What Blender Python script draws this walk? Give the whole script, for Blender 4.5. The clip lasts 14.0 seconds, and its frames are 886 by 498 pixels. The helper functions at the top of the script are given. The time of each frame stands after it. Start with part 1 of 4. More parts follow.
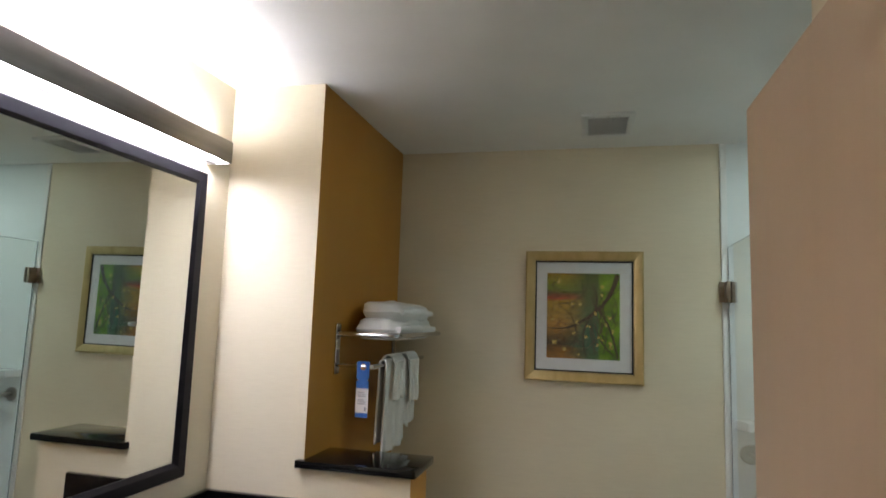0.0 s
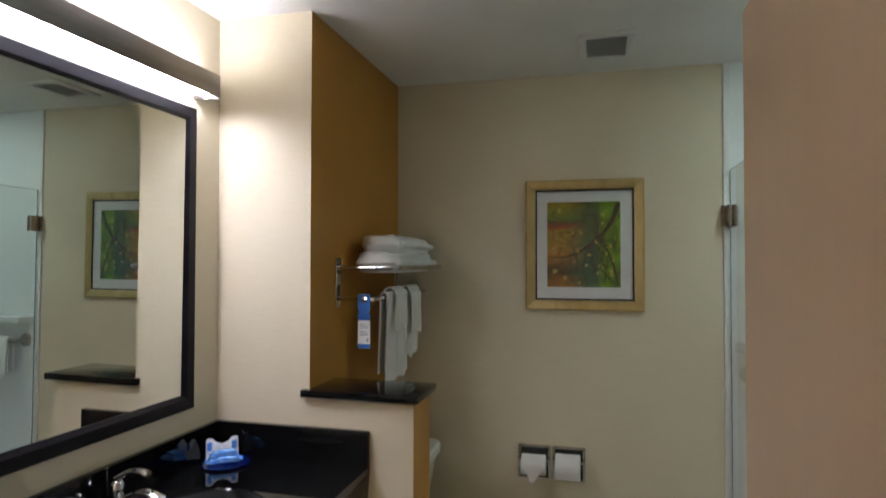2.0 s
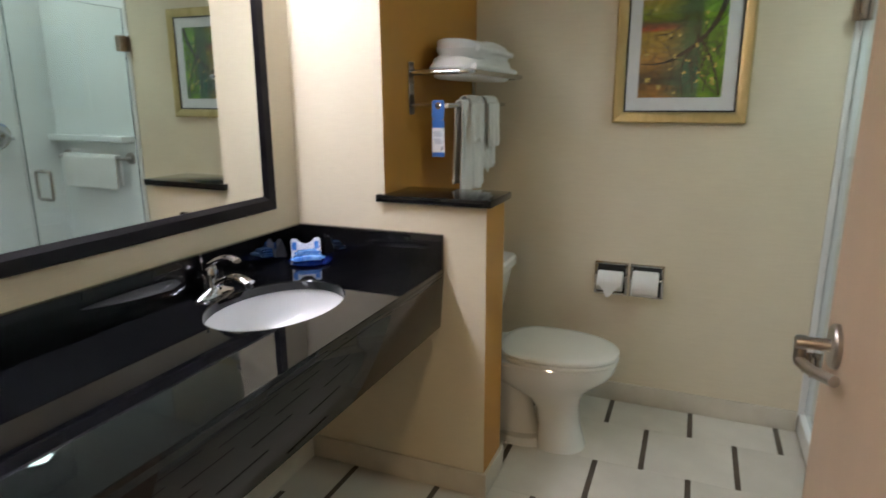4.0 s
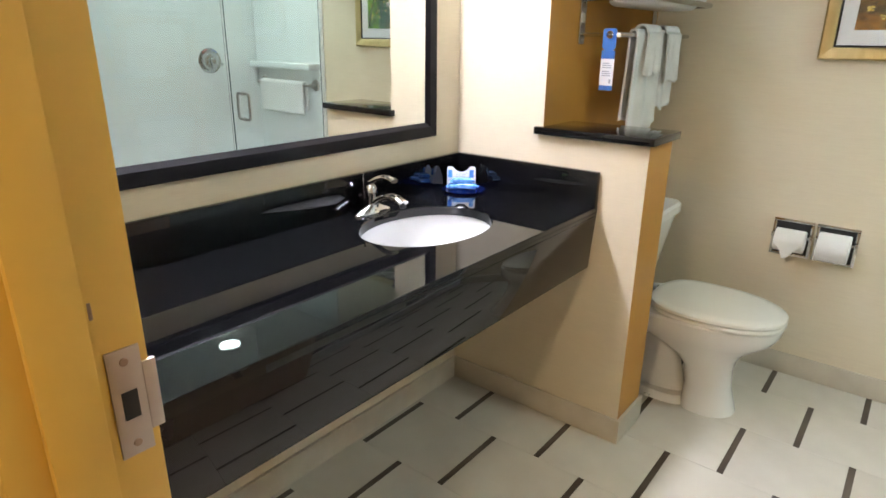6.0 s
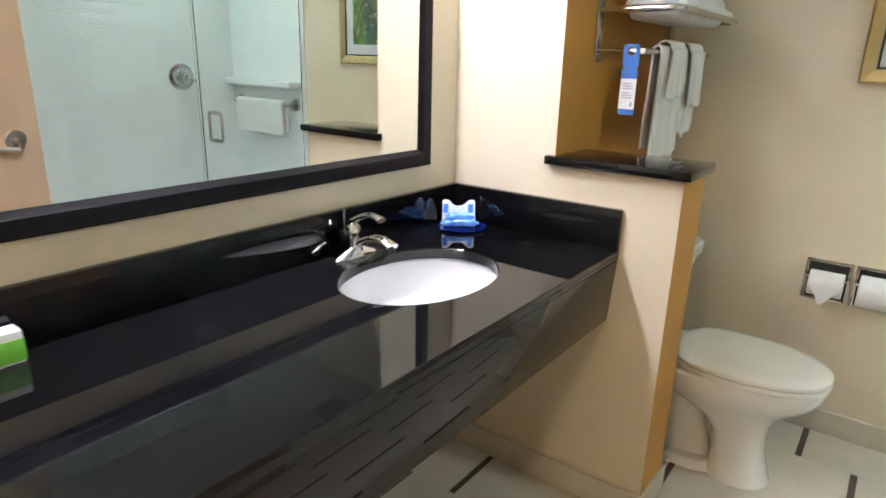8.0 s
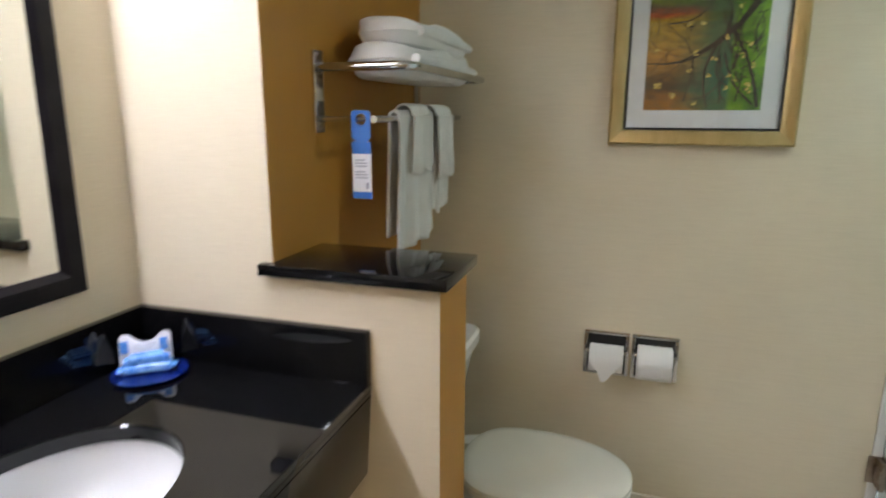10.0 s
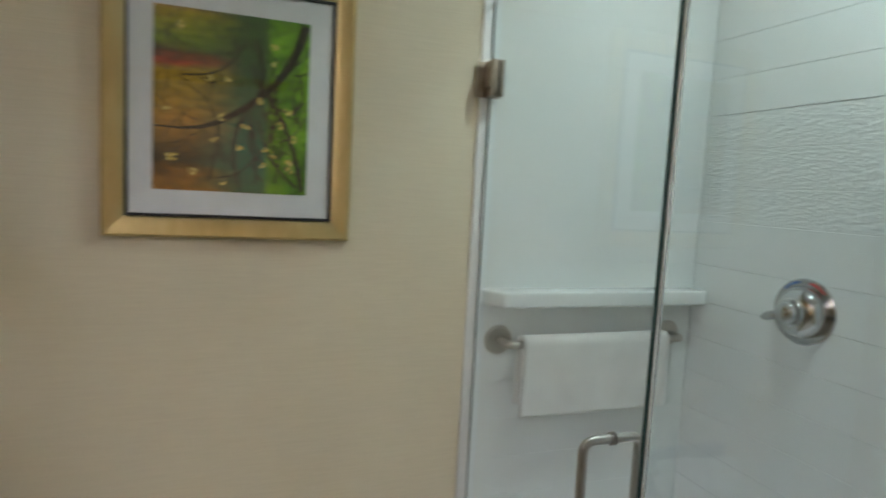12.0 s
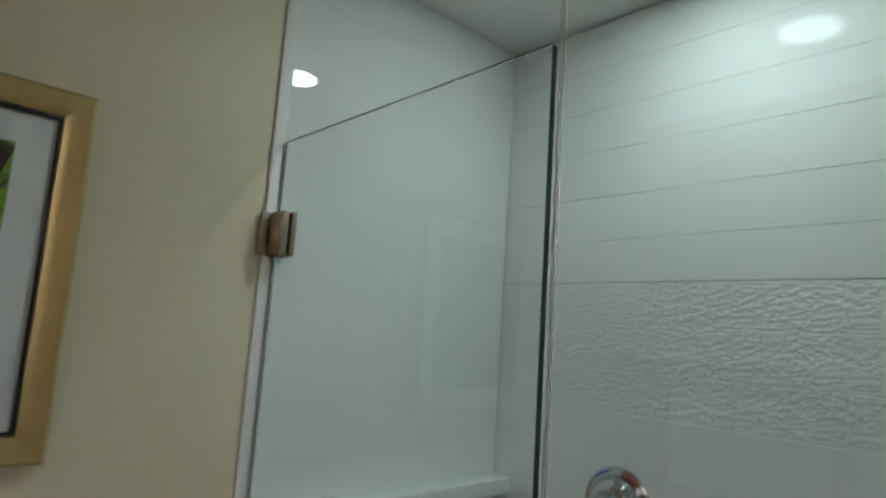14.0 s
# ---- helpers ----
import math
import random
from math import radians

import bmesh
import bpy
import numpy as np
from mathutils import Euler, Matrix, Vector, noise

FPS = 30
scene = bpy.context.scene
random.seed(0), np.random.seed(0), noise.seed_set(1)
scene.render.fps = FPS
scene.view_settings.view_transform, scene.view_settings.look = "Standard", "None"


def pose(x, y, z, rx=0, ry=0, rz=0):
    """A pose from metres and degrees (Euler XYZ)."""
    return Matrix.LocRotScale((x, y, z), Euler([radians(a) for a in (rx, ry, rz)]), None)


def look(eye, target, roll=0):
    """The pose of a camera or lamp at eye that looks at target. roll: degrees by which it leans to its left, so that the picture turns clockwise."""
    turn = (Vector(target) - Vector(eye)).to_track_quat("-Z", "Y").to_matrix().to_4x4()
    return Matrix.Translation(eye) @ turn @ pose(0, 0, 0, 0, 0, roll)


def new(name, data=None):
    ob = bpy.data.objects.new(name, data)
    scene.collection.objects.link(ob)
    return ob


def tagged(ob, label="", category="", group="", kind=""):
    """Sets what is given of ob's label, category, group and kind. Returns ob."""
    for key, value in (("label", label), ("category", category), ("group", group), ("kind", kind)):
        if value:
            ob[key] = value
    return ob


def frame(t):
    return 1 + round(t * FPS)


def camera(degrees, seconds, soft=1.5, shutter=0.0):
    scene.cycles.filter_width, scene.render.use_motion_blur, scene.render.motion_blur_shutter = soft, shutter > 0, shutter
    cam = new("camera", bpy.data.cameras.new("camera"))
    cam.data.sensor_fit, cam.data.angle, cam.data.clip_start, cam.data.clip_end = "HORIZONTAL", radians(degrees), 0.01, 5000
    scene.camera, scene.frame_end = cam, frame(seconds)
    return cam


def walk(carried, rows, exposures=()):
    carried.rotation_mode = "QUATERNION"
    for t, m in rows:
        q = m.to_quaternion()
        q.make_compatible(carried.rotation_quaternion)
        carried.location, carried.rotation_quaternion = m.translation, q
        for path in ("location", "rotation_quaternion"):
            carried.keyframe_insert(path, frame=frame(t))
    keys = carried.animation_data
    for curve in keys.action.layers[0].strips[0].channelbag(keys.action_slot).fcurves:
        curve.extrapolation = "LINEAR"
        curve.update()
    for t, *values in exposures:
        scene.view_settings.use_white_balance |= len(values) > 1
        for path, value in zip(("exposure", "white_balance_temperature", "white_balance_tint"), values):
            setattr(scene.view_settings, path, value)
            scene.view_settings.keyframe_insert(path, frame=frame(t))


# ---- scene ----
cam = camera(72.6, 14.0, soft=1.6, shutter=0.5)
PATH = [
    (0, (1.298, 0.713, 1.59), (0.826, 2.643, 1.821), 1.9),
    (0.5, (1.311, 0.718, 1.598), (0.823, 2.635, 1.893), 1.5),
    (1, (1.325, 0.713, 1.599), (0.838, 2.632, 1.882), 1.1),
    (1.5, (1.331, 0.719, 1.58), (0.836, 2.648, 1.758), 0.5),
    (2, (1.331, 0.736, 1.546), (0.836, 2.673, 1.588), 0.1),
    (2.5, (1.338, 0.748, 1.511), (0.82, 2.677, 1.401), -0.1),
    (3, (1.346, 0.76, 1.478), (0.82, 2.673, 1.228), -0.3),
    (3.5, (1.35, 0.78, 1.436), (0.746, 2.646, 1.043), -0.6),
    (4, (1.359, 0.795, 1.416), (0.612, 2.589, 0.943), -0.3),
    (4.2, (1.357, 0.799, 1.406), (0.547, 2.558, 0.905), -0.1),
    (6.3, (1.405, 0.812, 1.372), (0.214, 2.278, 0.712), 0.7),
    (6.5, (1.386, 0.818, 1.364), (0.213, 2.295, 0.698), 1.4),
    (7, (1.333, 0.847, 1.357), (0.175, 2.348, 0.722), 1.9),
    (7.2, (1.284, 0.875, 1.359), (0.114, 2.372, 0.735), 1.3),
    (9.3, (1.133, 1.376, 1.361), (0.202, 3.072, 0.857), 1.3),
    (9.5, (1.122, 1.429, 1.408), (0.317, 3.186, 0.894), 1.8),
    (10, (1.088, 1.563, 1.418), (0.506, 3.425, 0.979), 0.2),
    (10.5, (0.981, 1.72, 1.435), (0.778, 3.681, 1.095), 0.0),
    (11, (1.054, 1.887, 1.445), (1.207, 3.856, 1.136), 1.7),
    (11.5, (1.197, 2.018, 1.447), (1.569, 3.974, 1.26), 3.1),
    (12, (1.25, 2.128, 1.462), (1.939, 3.995, 1.266), 3.1),
    (12.5, (1.191, 2.289, 1.498), (2.29, 3.954, 1.363), 1.8),
    (13, (1.174, 2.366, 1.513), (2.38, 3.96, 1.476), 2.5),
    (13.5, (1.233, 2.421, 1.541), (2.531, 3.939, 1.634), 3.4),
    (14, (1.308, 2.444, 1.571), (2.654, 3.899, 1.846), 3.9),
]
EXPOSURES = [(0.0, -0.30), (1.0, -0.66), (1.5, -0.62), (2.0, -0.55), (3.0, -0.28), (4.2, 0.16), (6.5, 1.04), (7.0, 1.03), (9.5, 0.38), (10.0, 0.28), (11.0, 0.28), (12.0, -0.05), (12.5, -0.34), (13.0, -0.38), (14.0, -0.74)]
walk(cam, [(t, look(eye, target, roll)) for t, eye, target, roll in PATH], EXPOSURES)

# ---------------------------------------------------------------- world and lights
world = bpy.data.worlds.new("world")
scene.world = world
world.use_nodes = True
world.node_tree.nodes["Background"].inputs[0].default_value = (0.02, 0.02, 0.02, 1)
world.node_tree.nodes["Background"].inputs[1].default_value = 0.2
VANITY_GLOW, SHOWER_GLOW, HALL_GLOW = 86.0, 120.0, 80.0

# plan, in metres: mirror wall at x = 0, back wall at y = BACK
CEIL, BACK, PART_Y, CHASE_X, HALF_X = 2.424, 3.6, 2.652, 0.366, 0.742
DOORWALL_IN, DOORWALL_OUT, JAMB_L, JAMB_R = 1.079, 0.93, 0.75, 1.66
GLASS_X, SHOWER_E, SHOWER_S, STUB_X = 1.897, 2.63, 1.82, 1.67


# ---------------------------------------------------------------- materials
def nodes_of(name):
    m = bpy.data.materials.new(name)
    m.use_nodes = True
    t = m.node_tree
    return m, t.nodes, t.links, t.nodes["Principled BSDF"]


def ramp(nodes, links, src, stops):
    r = nodes.new("ShaderNodeValToRGB")
    e = r.color_ramp.elements
    while len(e) < len(stops):
        e.new(0.5)
    for el, (p, c) in zip(e, stops):
        el.position, el.color = p, (*c, 1)
    links.new(src, r.inputs[0])
    return r.outputs[0]


def coords(nodes, links, scale=(1, 1, 1)):
    tc = nodes.new("ShaderNodeTexCoord")
    mp = nodes.new("ShaderNodeMapping")
    mp.inputs["Scale"].default_value = scale
    links.new(tc.outputs["Object"], mp.inputs[0])
    return mp.outputs[0]


def noise_of(nodes, links, vec, scale, detail=4.0):
    n = nodes.new("ShaderNodeTexNoise")
    n.inputs["Scale"].default_value, n.inputs["Detail"].default_value = scale, detail
    links.new(vec, n.inputs["Vector"])
    return n.outputs["Fac"]


def bump(nodes, links, bsdf, height, strength, distance=0.002):
    b = nodes.new("ShaderNodeBump")
    b.inputs["Strength"].default_value, b.inputs["Distance"].default_value = strength, distance
    links.new(height, b.inputs["Height"])
    links.new(b.outputs[0], bsdf.inputs["Normal"])


def surface(name, low, high, rough=0.5, metal=0.0, scale=6.0, stretch=(1, 1, 1), grain=0.0, grain_scale=250.0,
            rough_vary=0.0, coat=0.0, spec=0.5):
    """A surface whose colour drifts between two tones, with fine relief."""
    m, n, l, b = nodes_of(name)
    v = coords(n, l, stretch)
    big = noise_of(n, l, v, scale)
    l.new(ramp(n, l, big, [(0.3, low), (0.7, high)]), b.inputs["Base Color"])
    b.inputs["Roughness"].default_value, b.inputs["Metallic"].default_value = rough, metal
    b.inputs["Coat Weight"].default_value = coat
    b.inputs["Specular IOR Level"].default_value = spec
    if rough_vary:
        mr = n.new("ShaderNodeMapRange")
        mr.inputs["To Min"].default_value, mr.inputs["To Max"].default_value = rough - rough_vary, rough + rough_vary
        l.new(noise_of(n, l, v, scale * 3), mr.inputs[0])
        l.new(mr.outputs[0], b.inputs["Roughness"])
    if grain:
        bump(n, l, b, noise_of(n, l, v, grain_scale), grain)
    return m


def wallpaper(name, low, high):
    """Woven vinyl: fine horizontal threads, some darker than others."""
    m, n, l, b = nodes_of(name)
    threads = noise_of(n, l, coords(n, l, (7, 7, 330)), 2.2, 4.0)
    slow = noise_of(n, l, coords(n, l, (1, 1, 1)), 2.5, 3.0)
    mix = n.new("ShaderNodeMix")
    mix.inputs["Factor"].default_value = 0.45
    l.new(threads, mix.inputs["A"])
    l.new(slow, mix.inputs["B"])
    l.new(ramp(n, l, mix.outputs["Result"], [(0.30, low), (0.70, high)]), b.inputs["Base Color"])
    b.inputs["Roughness"].default_value = 0.55
    bump(n, l, b, threads, 0.12, 0.001)
    return m


def emitter(name, colour, strength):
    m, n, l, b = nodes_of(name)
    b.inputs["Base Color"].default_value = (0.9, 0.9, 0.9, 1)
    b.inputs["Emission Color"].default_value = (*colour, 1)
    b.inputs["Emission Strength"].default_value = strength
    return m


def granite():
    m, n, l, b = nodes_of("black_granite")
    v = coords(n, l)
    vo = n.new("ShaderNodeTexVoronoi")
    vo.inputs["Scale"].default_value = 420
    l.new(v, vo.inputs["Vector"])
    l.new(ramp(n, l, vo.outputs["Distance"], [(0.0, (0.018, 0.018, 0.02)), (0.2, (0.004, 0.004, 0.0045))]), b.inputs["Base Color"])
    mr = n.new("ShaderNodeMapRange")
    mr.inputs["To Min"].default_value, mr.inputs["To Max"].default_value = 0.008, 0.025
    l.new(noise_of(n, l, v, 9), mr.inputs[0])
    l.new(mr.outputs[0], b.inputs["Roughness"])
    b.inputs["Specular IOR Level"].default_value = 0.36
    return m


def floor_tile():
    m, n, l, b = nodes_of("floor_tile")
    v = coords(n, l)
    oi = n.new("ShaderNodeObjectInfo")
    cloud = noise_of(n, l, v, 7)
    add = n.new("ShaderNodeMath")
    add.operation = "MULTIPLY_ADD"
    add.inputs[1].default_value = 0.25
    l.new(oi.outputs["Random"], add.inputs[0])
    l.new(cloud, add.inputs[2])
    l.new(ramp(n, l, add.outputs[0], [(0.3, (0.53, 0.49, 0.42)), (0.85, (0.61, 0.57, 0.495))]), b.inputs["Base Color"])
    b.inputs["Roughness"].default_value = 0.32
    bump(n, l, b, noise_of(n, l, v, 60), 0.06)
    return m


def glass(name, tint=(0.982, 0.996, 0.990)):
    m, n, l, b = nodes_of(name)
    b.inputs["Base Color"].default_value = (*tint, 1)
    b.inputs["Roughness"].default_value = 0.0
    b.inputs["IOR"].default_value = 1.5
    b.inputs["Transmission Weight"].default_value = 1.0
    return m


def shower_wall(name, textured):
    m, n, l, b = nodes_of(name)
    v = coords(n, l)
    l.new(ramp(n, l, noise_of(n, l, v, 3), [(0.3, (0.765, 0.80, 0.79)), (0.7, (0.81, 0.845, 0.835))]), b.inputs["Base Color"])
    b.inputs["Roughness"].default_value = 0.22 if textured else 0.02
    if textured:
        riven = n.new("ShaderNodeMath")
        riven.operation = "ADD"
        l.new(noise_of(n, l, coords(n, l, (1, 1, 2.2)), 38, 3), riven.inputs[0])
        l.new(noise_of(n, l, coords(n, l, (1, 0.7, 1.4)), 110, 4), riven.inputs[1])
        bump(n, l, b, riven.outputs[0], 0.7, 0.006)
    else:
        bump(n, l, b, noise_of(n, l, v, 4), 0.012, 0.01)
    return m


def terry(name, low, high):
    m, n, l, b = nodes_of(name)
    v = coords(n, l)
    l.new(ramp(n, l, noise_of(n, l, v, 14), [(0.3, low), (0.7, high)]), b.inputs["Base Color"])
    b.inputs["Roughness"].default_value = 0.95
    b.inputs["Sheen Weight"].default_value = 0.3
    bump(n, l, b, noise_of(n, l, v, 420, 6), 0.7, 0.004)
    return m


def art_print():
    """A blurred garden: rust and amber streaks, a teal middle and a leaf-green edge."""
    m, n, l, b = nodes_of("art_print")
    tc = n.new("ShaderNodeTexCoord")
    sep = n.new("ShaderNodeSeparateXYZ")
    l.new(tc.outputs["Generated"], sep.inputs[0])

    def math_node(op, x, y):
        k = n.new("ShaderNodeMath")
        k.operation = op
        for i, v in enumerate((x, y)):
            if isinstance(v, (int, float)):
                k.inputs[i].default_value = v
            else:
                l.new(v, k.inputs[i])
        return k.outputs[0]

    def mixed(kind, fac, x, y):
        k = n.new("ShaderNodeMix")
        k.data_type, k.blend_type = "RGBA", kind
        if isinstance(fac, (int, float)):
            k.inputs["Factor"].default_value = fac
        else:
            l.new(fac, k.inputs["Factor"])
        l.new(x, k.inputs["A"])
        l.new(y, k.inputs["B"])
        return k.outputs["Result"]

    wob = noise_of(n, l, coords(n, l, (5, 1, 22)), 2.0, 5)
    shift = math_node("MULTIPLY", math_node("SUBTRACT", wob, 0.5), 0.30)
    u, v = sep.outputs["X"], math_node("ADD", sep.outputs["Z"], math_node("MULTIPLY", shift, 0.35))
    amber = ramp(n, l, v, [(0.0, (0.36, 0.15, 0.015)), (0.10, (0.22, 0.09, 0.012)), (0.18, (0.05, 0.03, 0.012)), (0.28, (0.20, 0.10, 0.02)), (0.38, (0.42, 0.20, 0.03)),
                           (0.55, (0.36, 0.22, 0.02)), (0.66, (0.40, 0.24, 0.012)), (0.71, (0.42, 0.05, 0.012)), (0.76, (0.10, 0.05, 0.01)), (0.82, (0.16, 0.22, 0.012)), (0.92, (0.30, 0.30, 0.01)), (1.0, (0.40, 0.22, 0.01))])
    teal = ramp(n, l, v, [(0.0, (0.05, 0.13, 0.06)), (0.2, (0.02, 0.13, 0.09)), (0.38, (0.03, 0.12, 0.07)), (0.6, (0.06, 0.12, 0.05)), (1.0, (0.045, 0.10, 0.02))])
    leaf = ramp(n, l, noise_of(n, l, coords(n, l, (1, 1, 1)), 30.0, 5), [(0.35, (0.05, 0.17, 0.004)), (0.62, (0.17, 0.36, 0.012))])
    soft = ramp(n, l, math_node("ADD", u, shift), [(0.22, (0, 0, 0)), (0.55, (1, 1, 1))])
    hard = ramp(n, l, u, [(0.70, (0, 0, 0)), (0.745, (1, 1, 1))])
    paint = mixed("MIX", hard, mixed("MIX", soft, amber, teal), leaf)
    blot = ramp(n, l, noise_of(n, l, coords(n, l, (14, 1, 26)), 3.0, 6), [(0.38, (0.62, 0.62, 0.62)), (0.62, (1.25, 1.2, 1.1))])
    l.new(mixed("MULTIPLY", 0.8, paint, blot), b.inputs["Base Color"])
    b.inputs["Roughness"].default_value = 0.5
    return m


M_PAPER = wallpaper("linen_wallpaper", (0.62, 0.545, 0.40), (0.71, 0.635, 0.48))
M_GOLD = surface("ochre_paint", (0.42, 0.19, 0.024), (0.48, 0.23, 0.032), 0.5, scale=2, grain=0.08, grain_scale=90)
M_CEIL = surface("ceiling_paint", (0.77, 0.765, 0.73), (0.83, 0.825, 0.79), 0.8, scale=3, grain=0.15, grain_scale=160)
M_GRANITE = granite()
M_TILE = floor_tile()
M_APRON = surface("black_laminate", (0.006, 0.006, 0.007), (0.011, 0.010, 0.011), 0.03, scale=10, spec=0.33, rough_vary=0.01)
M_GROUT = surface("pale_grout", (0.50, 0.47, 0.42), (0.56, 0.53, 0.47), 0.8, scale=20)
M_STRIP = surface("brown_inset", (0.055, 0.04, 0.03), (0.10, 0.075, 0.055), 0.4, scale=30, stretch=(1, 0.2, 1))
M_BASE = surface("base_tile", (0.52, 0.47, 0.38), (0.60, 0.55, 0.46), 0.35, scale=9, grain=0.05)
M_FRAME = surface("espresso_wood", (0.005, 0.0045, 0.006), (0.011, 0.010, 0.012), 0.30, scale=12, stretch=(1, 0.15, 1), rough_vary=0.05, spec=0.16)
M_DOOR = surface("door_laminate", (0.50, 0.36, 0.24), (0.56, 0.41, 0.28), 0.45, scale=5, stretch=(1, 1, 0.08), grain=0.05, grain_scale=40)
M_JAMB = surface("jamb_paint", (0.62, 0.41, 0.085), (0.70, 0.47, 0.10), 0.38, scale=2.5, stretch=(1, 1, 0.4), grain=0.1, grain_scale=35)
M_CHROME = surface("chrome", (0.55, 0.555, 0.565), (0.61, 0.615, 0.625), 0.05, 1.0, rough_vary=0.03)
M_STEEL = surface("brushed_steel", (0.46, 0.435, 0.41), (0.49, 0.465, 0.435), 0.32, 1.0, scale=12)
M_BRONZE = surface("brushed_bronze", (0.30, 0.24, 0.19), (0.40, 0.32, 0.26), 0.34, 1.0, scale=40, rough_vary=0.07)
M_FASCIA = surface("brushed_fascia", (0.20, 0.185, 0.175), (0.26, 0.24, 0.225), 0.34, 1.0, scale=30, stretch=(1, 0.05, 1), rough_vary=0.06)
M_CERAMIC = surface("vitreous_china", (0.74, 0.73, 0.69), (0.78, 0.77, 0.73), 0.08, scale=3, coat=0.3)
M_BASIN = surface("white_basin", (0.66, 0.66, 0.66), (0.70, 0.70, 0.70), 0.07, scale=3, coat=0.3)
M_SEAT = surface("seat_plastic", (0.72, 0.70, 0.63), (0.75, 0.73, 0.66), 0.22, scale=3)
M_GLASS = glass("clear_glass")
M_GLAZING = glass("picture_glazing", (0.99, 0.995, 0.99))
M_GLASS_EDGE = surface("glass_edge", (0.025, 0.06, 0.055), (0.04, 0.08, 0.07), 0.2, scale=20)
M_WHITE = surface("white_plastic", (0.72, 0.72, 0.70), (0.78, 0.78, 0.76), 0.4, scale=8)
M_SHOWER = shower_wall("shower_panel", False)
M_SHOWER_T = shower_wall("shower_panel_textured", True)
M_TOWEL = terry("white_terry", (0.74, 0.73, 0.70), (0.82, 0.81, 0.78))
M_TISSUE = terry("tissue_paper", (0.78, 0.77, 0.74), (0.83, 0.82, 0.80))
M_ARTFRAME = surface("champagne_moulding", (0.50, 0.39, 0.18), (0.61, 0.49, 0.25), 0.34, 0.8, scale=25, stretch=(1, 1, 0.3), rough_vary=0.08)
M_FILLET = surface("black_fillet", (0.01, 0.01, 0.01), (0.02, 0.02, 0.02), 0.4)
M_MAT = surface("mat_board", (0.68, 0.67, 0.66), (0.73, 0.72, 0.71), 0.8, scale=30, grain=0.05)
M_ART = art_print()
M_BRANCH = surface("printed_branch", (0.010, 0.006, 0.006), (0.03, 0.018, 0.012), 0.5, scale=40)
M_BLOSSOM = surface("printed_blossom", (0.55, 0.34, 0.03), (0.72, 0.62, 0.22), 0.5, scale=90)
M_BLUE = surface("blue_card", (0.03, 0.13, 0.45), (0.045, 0.17, 0.52), 0.35, scale=10)
M_CARD = surface("white_card", (0.72, 0.73, 0.74), (0.78, 0.79, 0.80), 0.5, scale=20)
M_INK = surface("grey_ink", (0.30, 0.32, 0.36), (0.36, 0.38, 0.42), 0.6)
M_TRAY = surface("blue_acrylic", (0.003, 0.010, 0.085), (0.005, 0.016, 0.12), 0.1, scale=5)
M_WRAP = surface("blue_wrapper", (0.05, 0.22, 0.70), (0.25, 0.50, 0.88), 0.18, scale=45, grain=0.5, grain_scale=60)
M_PACK = surface("white_wrapper", (0.74, 0.77, 0.82), (0.82, 0.84, 0.88), 0.25, scale=30, grain=0.2, grain_scale=40)
M_GREEN = surface("green_print", (0.10, 0.42, 0.03), (0.22, 0.58, 0.08), 0.35, scale=30)
M_BLACK = surface("black_metal", (0.01, 0.01, 0.012), (0.02, 0.02, 0.024), 0.3)
M_RED = surface("red_mark", (0.5, 0.03, 0.03), (0.6, 0.05, 0.05), 0.3)
# Near-black that paints the shade inside openings; also colours the tap aerator
M_DARK = surface("recess_shade_and_aerator", (0.012, 0.012, 0.012), (0.02, 0.02, 0.02), 0.6)
M_CARPET = terry("hall_carpet", (0.07, 0.045, 0.03), (0.11, 0.075, 0.05))
M_TUBE = emitter("vanity_lens_glow", (0.955, 0.955, 1.11), VANITY_GLOW)
M_TUBE_UP = emitter("vanity_upper_glow", (0.955, 0.955, 1.11), 0.55 * VANITY_GLOW)
M_DOWN = emitter("shower_lens_glow", (0.80, 0.98, 0.97), SHOWER_GLOW)
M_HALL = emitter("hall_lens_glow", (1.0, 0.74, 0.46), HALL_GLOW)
mirror_mat, _n, _l, _b = nodes_of("mirror_silver")
_b.inputs["Base Color"].default_value = (0.84, 0.87, 0.84, 1)
_b.inputs["Metallic"].default_value, _b.inputs["Roughness"].default_value = 1.0, 0.0
M_MIRROR = mirror_mat


# ---------------------------------------------------------------- building helpers
def box(x0, x1, y0, y1, z0, z1, bevel=0.003, seg=2, bm=None):
    """A box with softened edges; with bm given, it is added to that mesh."""
    b = bmesh.new()
    bmesh.ops.create_cube(b, size=1.0, matrix=Matrix.Translation(((x0 + x1) / 2, (y0 + y1) / 2, (z0 + z1) / 2))
                          @ Matrix.Diagonal((x1 - x0, y1 - y0, z1 - z0, 1)))
    if bevel:
        bmesh.ops.bevel(b, geom=b.edges[:], offset=bevel, segments=seg, affect="EDGES", profile=0.6)
    return b if bm is None else join(bm, b)


def join(bm, other):
    me = bpy.data.meshes.new("tmp")
    other.to_mesh(me)
    other.free()
    bm.from_mesh(me)
    bpy.data.meshes.remove(me)
    return bm


def loft(rings, close_ends=True, bm=None):
    """Skin between rings of equal point counts."""
    bm = bm or bmesh.new()
    rows = [[bm.verts.new(p) for p in r] for r in rings]
    n = len(rows[0])
    for a, b in zip(rows, rows[1:]):
        for i in range(n):
            bm.faces.new((a[i], a[(i + 1) % n], b[(i + 1) % n], b[i]))
    if close_ends:
        bm.faces.new(rows[0][::-1])
        bm.faces.new(rows[-1])
    bmesh.ops.recalc_face_normals(bm, faces=bm.faces[:])
    return bm


